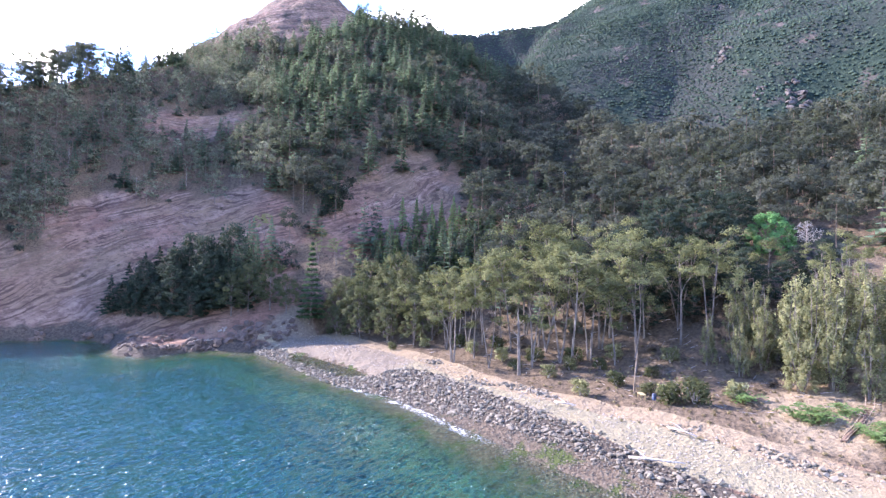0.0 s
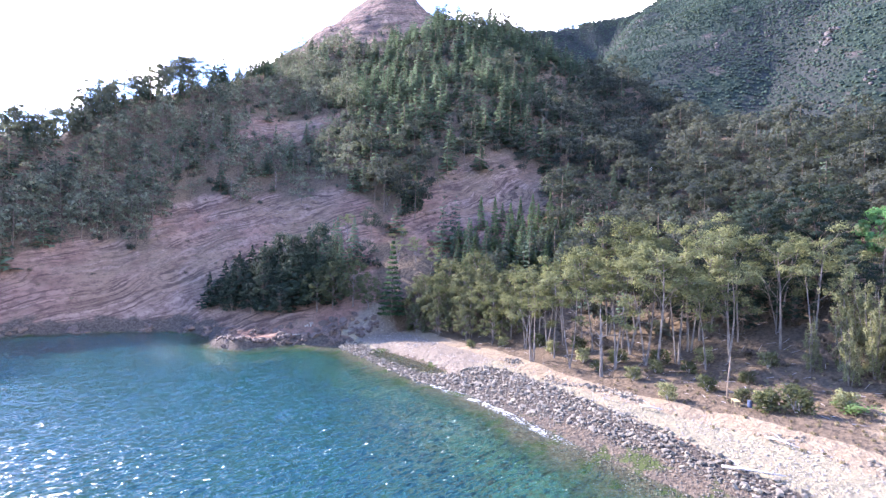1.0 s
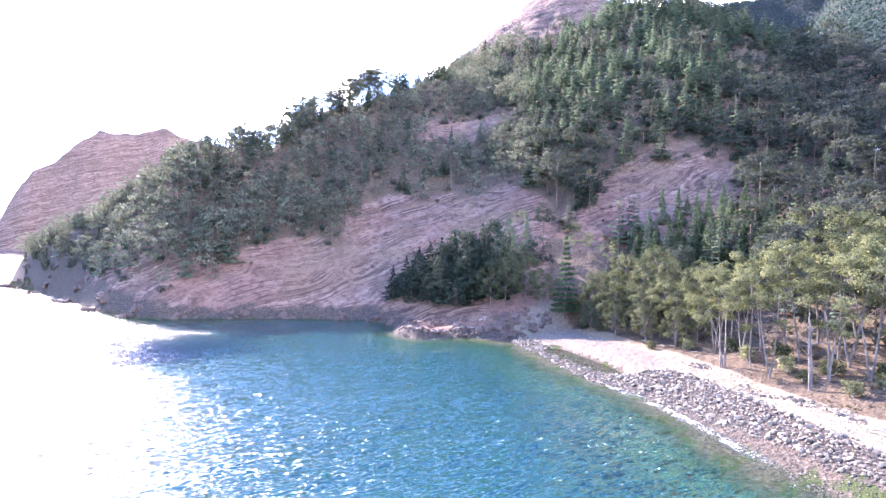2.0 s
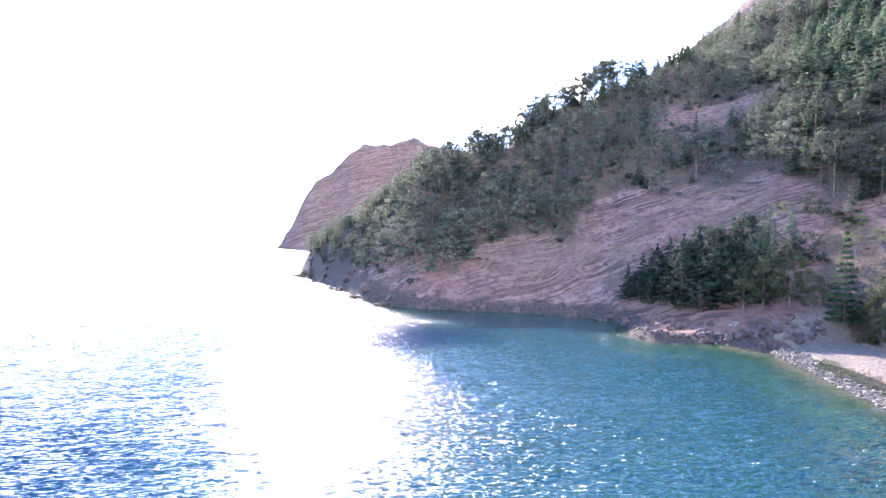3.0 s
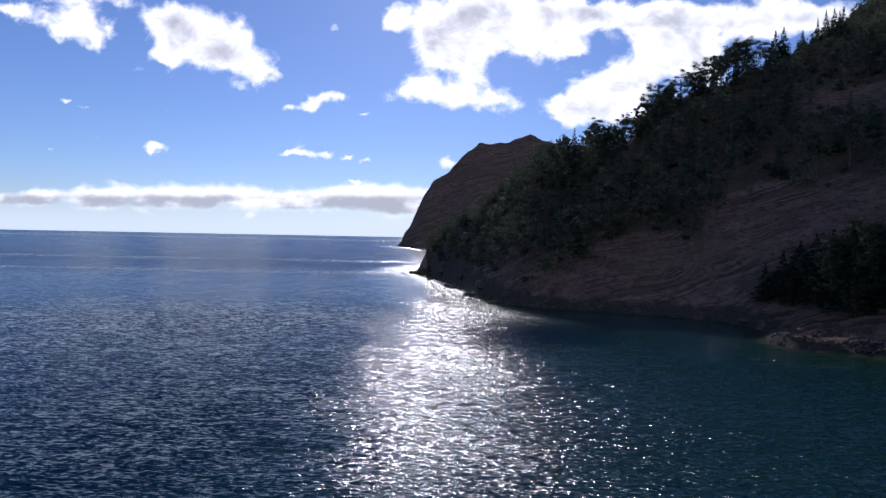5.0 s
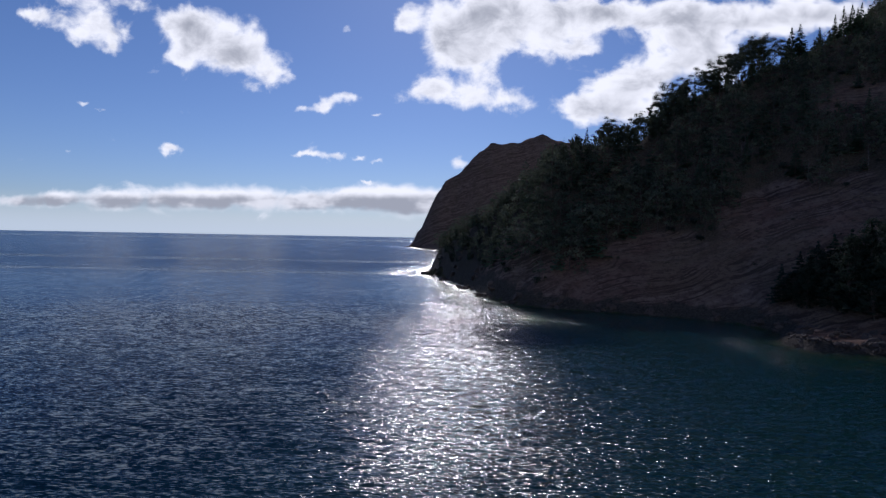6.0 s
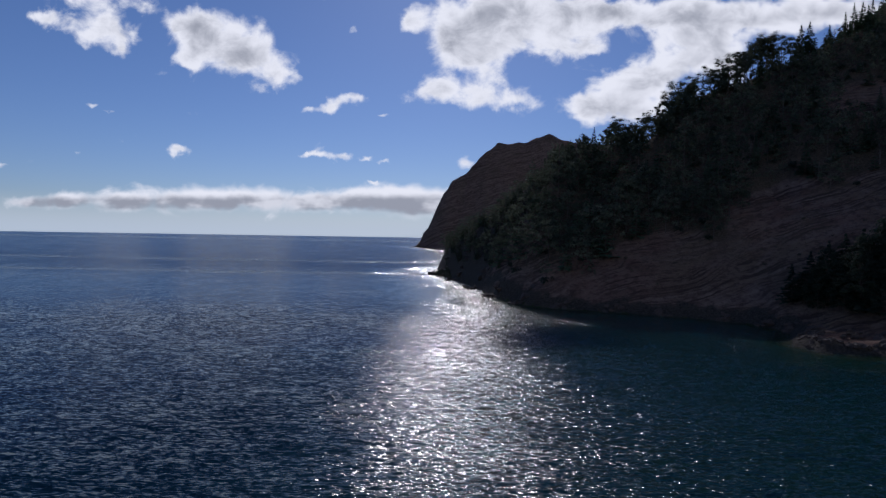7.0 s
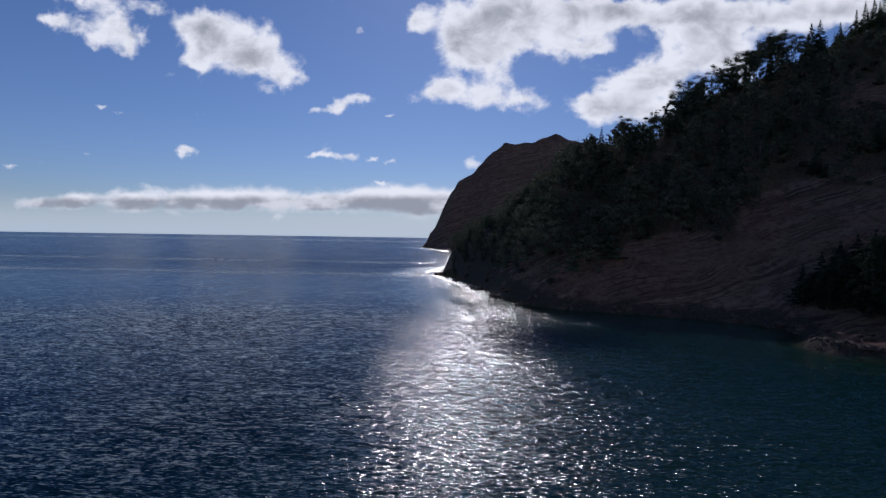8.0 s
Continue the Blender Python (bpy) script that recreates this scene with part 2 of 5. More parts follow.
def height(x, y):
    """Height of the ground over the sea, metres."""
    x, y = np.asarray(x, float), np.asarray(y, float)
    sd = shore_distance(x, y)
    total, soft = 0.0, 5.0
    for pts, fall in RIDGES:
        best = np.full(x.shape, -200.0)
        for a, b in zip(pts, pts[1:]):
            d, s = line_near(x, y, [a, b])
            best = np.maximum(best, a[2] + (b[2] - a[2]) * s - fall * (np.sqrt(d * d + 16) - 4))
        total = total + np.exp(np.clip(best / soft, -12, 200))
    hill = soft * np.log(total) - 1.0
    rough = np.clip((hill - 2) / 30, 0, 1) * np.clip(sd / 25, 0, 1)
    far = np.clip((np.hypot(x, y) - 420) / 250, 0, 1)
    gully = np.abs(fbm(x, y, 80, 3, 5)) * 2 - 0.45
    hill = hill + rough * (1 - far) * (gully * 7 + fbm(x, y, 16, 3, 9) * 4.0) * np.clip((hill - 5) / 60, 0.3, 1)
    spread = np.clip((hill - 60) / 120, 0, 1) * far
    hill = hill + spread * ((np.abs(fbm(x, y, 230, 3, 6)) * 2 - 0.4) * 42 + fbm(x, y, 60, 2, 8) * 8) * np.clip((x - 150) / 150, 0.42, 1)
    flute = far * np.clip((hill - 20) / 60, 0, 1) * np.clip((330 - x) / 150, 0, 1) * np.clip((y - 700) / 100, 0, 1)
    hill = hill + flute * (2 + 4 * fbm(x, y, 60, 3, 71) - 9 * np.abs(fbm(x + 0.5 * y, y, 38, 3, 72)))
    # ledges of the tilted beds on the bare sea slopes
    bed = (hill - 0.34 * x + 0.12 * y + 9 * fbm(x, y, 45, 4, 31)) / 5.5
    step = bed - np.floor(bed)
    hill = hill + rough * (1 - far) * 2.3 * np.clip(0.6 + 1.6 * fbm(x, y, 30, 2, 44), 0, 1.5) * (np.clip(step * 3.6, 0, 1) - step)
    wide = np.clip((112 - y) / 10, 0, 1) * np.clip(x / 40, 0, 1)
    cliff = 0.8 + (1.5 + 0.9 * fbm(x, y, 18, 3, 12) + 1.2 * np.clip((y - 240) / 40, 0, 1) + 3.0 * np.clip((y - 800) / 60, 0, 1)) * sd
    bank = 2.5 + np.interp(y, (30, 85, 110), (0.45, 0.75, 0.9)) * np.maximum(sd - 19, 0) + 1.5 * np.maximum(sd - 140, 0)
    limit = bank * wide + cliff * (1 - wide)
    hill = np.minimum(hill, limit) - 2.5 * np.exp(-np.abs(hill - limit) / 3.5)
    beach = np.interp(sd, (0, 3, 9, 14, 22, 40, 120, 3000), (0, 0.8, 2.1, 2.5, 3.6, 5.5, 16, 16))
    rocks = np.interp(sd, (0, 2, 6, 12, 60), (0, 1.4, 2.0, 2.6, 4.0)) * (1 + 0.9 * fbm(x, y, 7, 3, 3))
    low = beach * wide + rocks * (1 - wide)
    low = low + np.clip(sd / 20, 0, 1) * 0.9 * fbm(x, y, 9, 3, 2)
    land = np.maximum(hill, low)
    # the brackish pool behind the boulder bar
    land = land - 2.4 * pool_shape(x, y) * np.clip(sd / 4, 0, 1)
    bed_z = -np.interp(-sd, (0, 6, 15, 40, 100, 400), (0, 0.6, 1.8, 9, 20, 40)) * np.interp(y, (10, 45), (0.55, 1.0)) * (1 + 1.0 * np.clip((y - 112) / 12, 0, 1)) + 0.35 * fbm(x, y, 6, 3, 4) * np.clip(-sd / 5, 0, 1)
    return np.where(sd > 0, np.maximum(land, 0.02), bed_z)


# ---------------------------------------------------------------- mesh helpers
def mesh_of(name, verts, faces, mats, index=None, attrs=None, smooth=False, normals=None):
    """A mesh from arrays of points and of triangles or quads."""
    verts, faces = np.asarray(verts, np.float32).reshape(-1, 3), np.asarray(faces, np.int32)
    n, k = faces.shape
    me = bpy.data.meshes.new(name)
    me.vertices.add(len(verts))
    me.vertices.foreach_set("co", verts.ravel())
    me.loops.add(n * k)
    me.loops.foreach_set("vertex_index", faces.ravel())
    me.polygons.add(n)
    me.polygons.foreach_set("loop_start", np.arange(0, n * k, k, dtype=np.int32))
    me.polygons.foreach_set("use_smooth", np.full(n, smooth))
    for m in mats:
        me.materials.append(m)
    if index is not None:
        me.polygons.foreach_set("material_index", np.asarray(index, np.int32))
    for key, values in (attrs or {}).items():
        layer = me.attributes.new(key, "FLOAT", "POINT")
        layer.data.foreach_set("value", np.asarray(values, np.float32))
    if normals is not None:
        layer = me.attributes.new("custom_normal", "FLOAT_VECTOR", "POINT")
        layer.data.foreach_set("vector", np.asarray(normals, np.float32).ravel())
    me.update(calc_edges=True)
    return me


class Heap:
    """Gathers triangles."""

    def __init__(self):
        self.v, self.f, self.n, self.soft = [], [], 0, []

    def put(self, v, f, soft=None):
        """soft: normals that shade the points as one rounded clump."""
        v, f = np.asarray(v, float).reshape(-1, 3), np.asarray(f, int).reshape(-1, 3)
        if soft is not None:
            soft = np.broadcast_to(soft, v.shape) / np.linalg.norm(np.broadcast_to(soft, v.shape), axis=1)[:, None]
            flat_ = np.cross(v[f[:, 1]] - v[f[:, 0]], v[f[:, 2]] - v[f[:, 0]])
            back = (flat_ * soft[f[:, 0]]).sum(1) < 0
            f = np.where(back[:, None], f[:, ::-1], f)
            self.soft.append(soft)
        self.v.append(v)
        self.f.append(f + self.n)
        self.n += len(v)

    def tube(self, path, radii, sides=6, cap=True):
        path, radii = np.asarray(path, float), np.asarray(radii, float)
        rings = []
        for i, p in enumerate(path):
            t = path[min(i + 1, len(path) - 1)] - path[max(i - 1, 0)]
            t = t / (np.linalg.norm(t) + 1e-9)
            a = np.cross(t, (0.31, 0.9, 0.2))
            a /= np.linalg.norm(a) + 1e-9
            b = np.cross(t, a)
            ang = np.arange(sides) * 2 * math.pi / sides
            rings.append(p + radii[i] * (np.cos(ang)[:, None] * a + np.sin(ang)[:, None] * b))
        f = []
        for i in range(len(path) - 1):
            for j in range(sides):
                q, r = i * sides + j, i * sides + (j + 1) % sides
                f += [(q, r, q + sides), (r, r + sides, q + sides)]
        if cap:
            e = (len(path) - 1) * sides
            f += [(e, e + j, e + j + 1) for j in range(1, sides - 1)]
            f += [(0, j + 1, j) for j in range(1, sides - 1)]
        self.put(np.concatenate(rings), f)

    def leaves(self, rng, centre, radii, count, size, droop=0.0, shell=0.5, core=None, tri=False):
        """Small blades strewn through a clump, facing outward as leaves do."""
        d = rng.normal(size=(count, 3))
        d /= np.linalg.norm(d, axis=1)[:, None]
        centre = np.asarray(centre, float)
        p = centre + d * np.asarray(radii) * (shell + (1 - shell) * rng.random((count, 1)))
        face = d + (0, 0, 0.25) + 0.55 * rng.normal(size=(count, 3))
        if core is not None:
            out = centre - np.asarray(core, float)
            face = face + 0.9 * out / (np.linalg.norm(out) + 1e-6)
        face /= np.linalg.norm(face, axis=1)[:, None]
        a = np.cross(face, rng.normal(size=(count, 3)) + (0, 0, 0.3 * droop))
        a /= np.linalg.norm(a, axis=1)[:, None] + 1e-9
        b = np.cross(face, a)
        s = size * (0.6 + 0.8 * rng.random((count, 1)))
        soft = d + (0, 0, 0.3) + 0.22 * rng.normal(size=(count, 3))
        if core is not None:
            soft = soft + 0.8 * out / (np.linalg.norm(out) + 1e-6)
        if tri:
            v = np.stack([p - a * s * 0.5, p + b * s * 0.45, p + a * s * 0.5 - b * s * 0.2], 1).reshape(-1, 3)
            self.put(v, np.arange(count * 3).reshape(-1, 3), np.repeat(soft, 3, 0))
            return
        v = np.stack([p - a * s * 0.55, p + b * s * 0.36, p + a * s * 0.6, p - b * s * 0.36], 1).reshape(-1, 3)
        o = np.arange(count)[:, None] * 4
        self.put(v, np.concatenate([o + (0, 1, 2), o + (0, 2, 3)], 1).reshape(-1, 3), np.repeat(soft, 4, 0))

    def box(self, lo, hi, m=None):
        v = np.array([(x, y, z) for x in (lo[0], hi[0]) for y in (lo[1], hi[1]) for z in (lo[2], hi[2])], float)
        if m is not None:
            v = np.array([m @ Vector(p) for p in v])
        self.put(v, [(0, 1, 3), (0, 3, 2), (4, 6, 7), (4, 7, 5), (0, 4, 5), (0, 5, 1), (2, 3, 7), (2, 7, 6), (0, 2, 6), (0, 6, 4), (1, 5, 7), (1, 7, 3)])

    def arrays(self):
        return np.concatenate(self.v), np.concatenate(self.f)

    def normals(self):
        """The clump normals, where every point has one."""
        return np.concatenate(self.soft) if len(self.soft) == len(self.v) else None


def part(name, heap, material, parent=None, label="", smooth=False):
    """One mesh object from a heap, under a thing or a part."""
    v, f = heap.arrays()
    soft = heap.normals()
    ob = new(name, mesh_of(name, v, f, [material], smooth=smooth or soft is not None, normals=soft))
    ob.parent = parent
    return tagged(ob, label)


def thing(name, label, category, group="", kind=""):
    return tagged(new(name), label, category, group, kind)


# ---------------------------------------------------------------- materials
def material(name):
    m = bpy.data.materials.new(name)
    m.use_nodes = True
    return m, Nodes(m.node_tree)


def finish(n, colour, rough=0.85, bump=None, depth=0.1, strength=0.6, **more):
    ins = {"Base Color": colour, "Roughness": rough}
    ins.update(more)
    if bump is not None:
        ins["Normal"] = n.add("ShaderNodeBump", {"Height": bump, "Distance": depth, "Strength": strength}).outputs[0]
    b = n.add("ShaderNodeBsdfPrincipled", ins)
    return n.add("ShaderNodeOutputMaterial", {0: b})


def foliage(name, dark, light, glow=0.35, through_light=0.35):
    m, n = material(name)
    geo = n.add("ShaderNodeNewGeometry")
    which = n.add("ShaderNodeObjectInfo").outputs["Random"]
    place = n.noise(geo.outputs["Position"], 0.35, 3.0)
    f = n.math("ADD", n.math("MULTIPLY", geo.outputs["Random Per Island"], 0.22), n.math("MULTIPLY", place, 0.78))
    f = n.math("ADD", f, n.math("MULTIPLY", n.math("SUBTRACT", which, 0.5), 0.45))
    f = n.math("ADD", f, n.math("MULTIPLY", n.attr("tint"), 0.6))
    col = n.mix(n.ramp(f, 0.15, 1.0, smooth=False), dark, light)
    p = n.add("ShaderNodeBsdfPrincipled", {"Base Color": col, "Roughness": 0.8, "Specular IOR Level": 0.06})
    t = n.add("ShaderNodeBsdfTranslucent", {"Color": n.mix(glow, col, (0.22, 0.27, 0.09))})
    n.add("ShaderNodeOutputMaterial", {0: n.add("ShaderNodeMixShader", {0: through_light, 1: p, 2: t})})
    return m


def bark(name, dark, light, scale=3.0):
    m, n = material(name)
    c = n.add("ShaderNodeTexCoord").outputs["Object"]
    streak = n.noise(n.vec("MULTIPLY", c, (1, 1, 0.25)), scale, 5.0, 0.65)
    finish(n, n.mix(n.ramp(streak, 0.3, 0.7), dark, light), 0.9, streak, 0.05)
    return m


LEAF_GUM = foliage("gum_leaf", (0.044, 0.053, 0.025), (0.215, 0.220, 0.105))
LEAF_FOREST = foliage("forest_gum_leaf", (0.026, 0.034, 0.029), (0.080, 0.086, 0.066), 0.15, 0.38)
LEAF_SPUR = foliage("headland_leaf", (0.044, 0.056, 0.040), (0.17, 0.18, 0.12), 0.15, 0.38)
LEAF_GREY = foliage("grey_gum_leaf", (0.074, 0.083, 0.046), (0.37, 0.365, 0.182), 0.3, 0.42)
LEAF_PINE = foliage("pine_needle", (0.034, 0.060, 0.044), (0.115, 0.165, 0.108), 0.2, 0.36)
LEAF_YOUNG = foliage("young_pine_needle", (0.055, 0.092, 0.045), (0.150, 0.220, 0.105), 0.25, 0.42)
LEAF_TIER = foliage("island_pine_needle", (0.024, 0.056, 0.028), (0.085, 0.142, 0.062), 0.3, 0.3)
LEAF_DARK = foliage("cypress_leaf", (0.016, 0.027, 0.021), (0.048, 0.068, 0.046), 0.1, 0.3)
LEAF_BRIGHT = foliage("fresh_leaf", (0.045, 0.12, 0.042), (0.12, 0.265, 0.09), 0.1, 0.3)
LEAF_SHRUB = foliage("shrub_leaf", (0.036, 0.046, 0.024), (0.125, 0.128, 0.066))
LEAF_SCRUB = foliage("mountain_scrub_leaf", (0.034, 0.058, 0.045), (0.074, 0.110, 0.082), 0.1, 0.5)
LEAF_HEATH = foliage("dry_heath_leaf", (0.060, 0.048, 0.034), (0.165, 0.135, 0.095), 0.1, 0.2)
LEAF_FERN = foliage("fern_leaf", (0.045, 0.09, 0.03), (0.15, 0.22, 0.08))
LEAF_DRY = foliage("dry_grass_blade", (0.12, 0.095, 0.055), (0.29, 0.235, 0.14))
LEAF_PALE = foliage("pale_twig", (0.20, 0.19, 0.20), (0.38, 0.36, 0.37))
TWIG = bark("grey_twig", (0.20, 0.17, 0.15), (0.42, 0.38, 0.35), 6)
BARK_GUM = bark("gum_bark", (0.070, 0.056, 0.046), (0.20, 0.172, 0.145), 2.0)
BARK_PINE = bark("pine_bark", (0.06, 0.045, 0.035), (0.16, 0.12, 0.09), 4.0)
DRIFT = bark("driftwood", (0.20, 0.175, 0.155), (0.44, 0.40, 0.36), 5.0)
PLANK = bark("weathered_plank", (0.16, 0.11, 0.07), (0.34, 0.25, 0.17), 5.0)

PLANK_DARK = bark("dark_plank", (0.07, 0.04, 0.025), (0.20, 0.125, 0.08), 5.0)


def make_stone(name, dark, light):
    m, n = material(name)
    c = n.add("ShaderNodeNewGeometry")
    o = n.add("ShaderNodeObjectInfo").outputs["Random"]
    pos = c.outputs["Position"]
    grain = n.noise(pos, 5.0, 6.0, 0.7)
    f = n.math("ADD", n.math("MULTIPLY", c.outputs["Random Per Island"], 0.45), n.math("MULTIPLY", o, 0.35))
    f = n.math("ADD", f, n.math("MULTIPLY", grain, 0.35))
    finish(n, n.mix(n.ramp(f, 0.1, 1.0, smooth=False), dark, light), 0.85, grain, 0.08)
    return m


STONE = make_stone("beach_boulder", (0.032, 0.027, 0.020), (0.205, 0.175, 0.128))
STONE_PALE = make_stone("pale_cobble", (0.10, 0.088, 0.072), (0.29, 0.255, 0.207))
STONE_CRAG = make_stone("mountain_rock", (0.030, 0.026, 0.024), (0.080, 0.069, 0.062))
STONE_WEED = make_stone("weedy_shore_stone", (0.040, 0.034, 0.024), (0.17, 0.145, 0.105))
STONE_DARK = make_stone("wet_reef_rock", (0.024, 0.017, 0.014), (0.105, 0.074, 0.058))


def make_ground():
    """Soil, rock, litter, pebbles, sand track, grass and seabed, mixed by masks of the plan."""
    m, n = material("ground_cover")
    geo = n.add("ShaderNodeNewGeometry")
    pos = geo.outputs["Position"]
    up = n.add("ShaderNodeSeparateXYZ", {0: geo.outputs["True Normal"]}).outputs[2]
    big, mid, fine = n.noise(pos, 0.02, 5.0, 0.6), n.noise(pos, 0.16, 5.0, 0.6), n.noise(pos, 1.6, 6.0, 0.7)
    crumb = n.noise(n.vec("MULTIPLY", pos, (1.0, 1.0, 2.0)), 0.45, 5.0, 0.7)
    s = n.add("ShaderNodeSeparateXYZ", {0: pos})
    beds = n.math("ADD", n.math("ADD", s.outputs[2], n.math("MULTIPLY", s.outputs[0], -0.34)), n.math("MULTIPLY", s.outputs[1], 0.12))
    beds = n.math("ADD", beds, n.math("ADD", n.math("MULTIPLY", mid, 2.2), n.math("MULTIPLY", n.noise(pos, 0.03, 2.0), 14.0)))
    band = n.noise(n.add("ShaderNodeCombineXYZ", {0: n.math("MULTIPLY", beds, 0.55), 1: n.math("MULTIPLY", s.outputs[0], 0.012), 2: n.math("MULTIPLY", s.outputs[1], 0.012)}).outputs[0], 1.0, 5.0, 0.7)
    thin = n.noise(n.add("ShaderNodeCombineXYZ", {0: n.math("MULTIPLY", beds, 1.6), 1: n.math("MULTIPLY", s.outputs[0], 0.05), 2: n.math("MULTIPLY", s.outputs[1], 0.05)}).outputs[0], 1.0, 4.0, 0.65)
    band = n.math("ADD", n.math("MULTIPLY", band, 0.62), n.math("MULTIPLY", thin, 0.38))
    soil = n.mix(n.ramp(mid, 0.3, 0.7), (0.150, 0.083, 0.062), (0.255, 0.158, 0.120))
    soil = n.mix(n.ramp(big, 0.42, 0.62, 0.0, 0.7), soil, (0.18, 0.13, 0.08))
    rock = n.mix(n.ramp(n.math("ADD", n.math("MULTIPLY", band, 0.7), n.math("MULTIPLY", n.noise(pos, 0.3, 5.0, 0.7), 0.3)), 0.38, 0.62), (0.085, 0.054, 0.044), (0.275, 0.195, 0.155))
    cliff = n.math("MAXIMUM", n.ramp(up, 0.83, 0.62), n.ramp(n.math("ADD", n.math("MULTIPLY", band, 0.6), n.math("MULTIPLY", n.noise(pos, 0.07, 5.0, 0.65), 0.4)), 0.50, 0.60, 0.0, 0.8))
    col = n.mix(cliff, soil, rock)
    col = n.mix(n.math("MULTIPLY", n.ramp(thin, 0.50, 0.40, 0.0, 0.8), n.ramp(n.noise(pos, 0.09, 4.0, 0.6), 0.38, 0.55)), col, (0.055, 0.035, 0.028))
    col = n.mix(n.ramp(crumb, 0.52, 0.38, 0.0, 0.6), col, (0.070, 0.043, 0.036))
    tufty = n.math("MULTIPLY", n.ramp(n.noise(pos, 0.05, 4.0, 0.6), 0.48, 0.62), n.ramp(fine, 0.35, 0.6))
    col = n.mix(n.math("MULTIPLY", tufty, 0.5), col, (0.105, 0.085, 0.055))
    litter = n.mix(n.ramp(fine, 0.3, 0.7), (0.058, 0.044, 0.030), (0.142, 0.106, 0.072))
    col = n.mix(n.ramp(n.math("ADD", n.attr("litter"), n.math("MULTIPLY", n.math("SUBTRACT", mid, 0.5), 0.8)), 0.35, 0.65), col, litter)
    # wet reef rock; under the boulder bank this dark paints the shaded gaps
    wetrock_gap_shade = n.mix(n.ramp(fine, 0.3, 0.7), (0.034, 0.028, 0.022), (0.100, 0.083, 0.066))
    col = n.mix(n.ramp(n.math("ADD", n.attr("reefy"), n.math("MULTIPLY", n.math("SUBTRACT", mid, 0.5), 1.8)), 0.35, 0.65), col, wetrock_gap_shade)
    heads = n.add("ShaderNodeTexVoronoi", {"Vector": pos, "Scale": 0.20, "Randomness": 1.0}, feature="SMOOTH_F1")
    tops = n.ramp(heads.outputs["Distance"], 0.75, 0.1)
    # dark green stands for shade between bushes; canopy heads are painted lighter
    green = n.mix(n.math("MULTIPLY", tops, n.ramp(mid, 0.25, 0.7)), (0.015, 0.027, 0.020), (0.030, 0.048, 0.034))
    green = n.mix(n.ramp(n.noise(pos, 0.0065, 4.0, 0.6), 0.44, 0.60, 0.0, 0.7), green, (0.032, 0.033, 0.033))
    stony = n.math("MULTIPLY", n.ramp(n.noise(pos, 0.022, 5.0, 0.65), 0.57, 0.66), n.ramp(fine, 0.2, 0.5))
    green = n.mix(stony, green, (0.075, 0.062, 0.056))
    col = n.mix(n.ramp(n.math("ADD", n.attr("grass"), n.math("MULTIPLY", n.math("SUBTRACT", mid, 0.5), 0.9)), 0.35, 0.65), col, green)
    peb = n.add("ShaderNodeTexVoronoi", {"Vector": pos, "Scale": 4.5})
    pebble = n.mix(n.math("MULTIPLY", peb.outputs["Distance"], 0.9), (0.222, 0.196, 0.132), (0.146, 0.127, 0.084))
    pebble = n.mix(n.ramp(n.add("ShaderNodeSeparateColor", {0: peb.outputs["Color"]}).outputs[0], 0.1, 0.9, 0.0, 0.4), pebble, (0.243, 0.215, 0.146))
    pebble = n.mix(n.ramp(mid, 0.35, 0.7, 0.0, 0.4), pebble, (0.205, 0.174, 0.110))
    on = n.ramp(n.math("ADD", n.attr("pebbles"), n.math("MULTIPLY", n.math("SUBTRACT", mid, 0.5), 0.5)), 0.35, 0.65)
    col = n.mix(on, col, pebble)
    sand = n.mix(n.ramp(fine, 0.3, 0.7), (0.168, 0.129, 0.084), (0.250, 0.196, 0.132))
    track = n.ramp(n.math("ADD", n.attr("track"), n.math("MULTIPLY", n.math("SUBTRACT", mid, 0.5), 0.7)), 0.35, 0.65)
    col = n.mix(track, col, sand)
    silt = n.mix(n.ramp(fine, 0.3, 0.7), (0.130, 0.106, 0.080), (0.195, 0.162, 0.124))
    col = n.mix(n.ramp(n.math("ADD", n.attr("silt"), n.math("MULTIPLY", n.math("SUBTRACT", mid, 0.5), 0.7)), 0.35, 0.65), col, silt)
    weed = n.mix(n.ramp(fine, 0.3, 0.7), (0.045, 0.034, 0.025), (0.14, 0.11, 0.08))
    weed = n.mix(n.ramp(n.noise(pos, 0.22, 5.0, 0.65), 0.50, 0.60), weed, (0.046, 0.060, 0.020))
    col = n.mix(n.ramp(n.math("ADD", n.attr("wet"), n.math("MULTIPLY", n.math("SUBTRACT", mid, 0.5), 0.4)), 0.3, 0.6), col, weed)
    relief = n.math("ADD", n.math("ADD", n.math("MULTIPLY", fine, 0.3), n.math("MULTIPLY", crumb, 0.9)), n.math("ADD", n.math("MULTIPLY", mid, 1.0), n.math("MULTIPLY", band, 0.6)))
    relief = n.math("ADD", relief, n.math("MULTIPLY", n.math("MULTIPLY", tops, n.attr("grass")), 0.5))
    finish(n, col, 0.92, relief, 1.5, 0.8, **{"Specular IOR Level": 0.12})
    return m


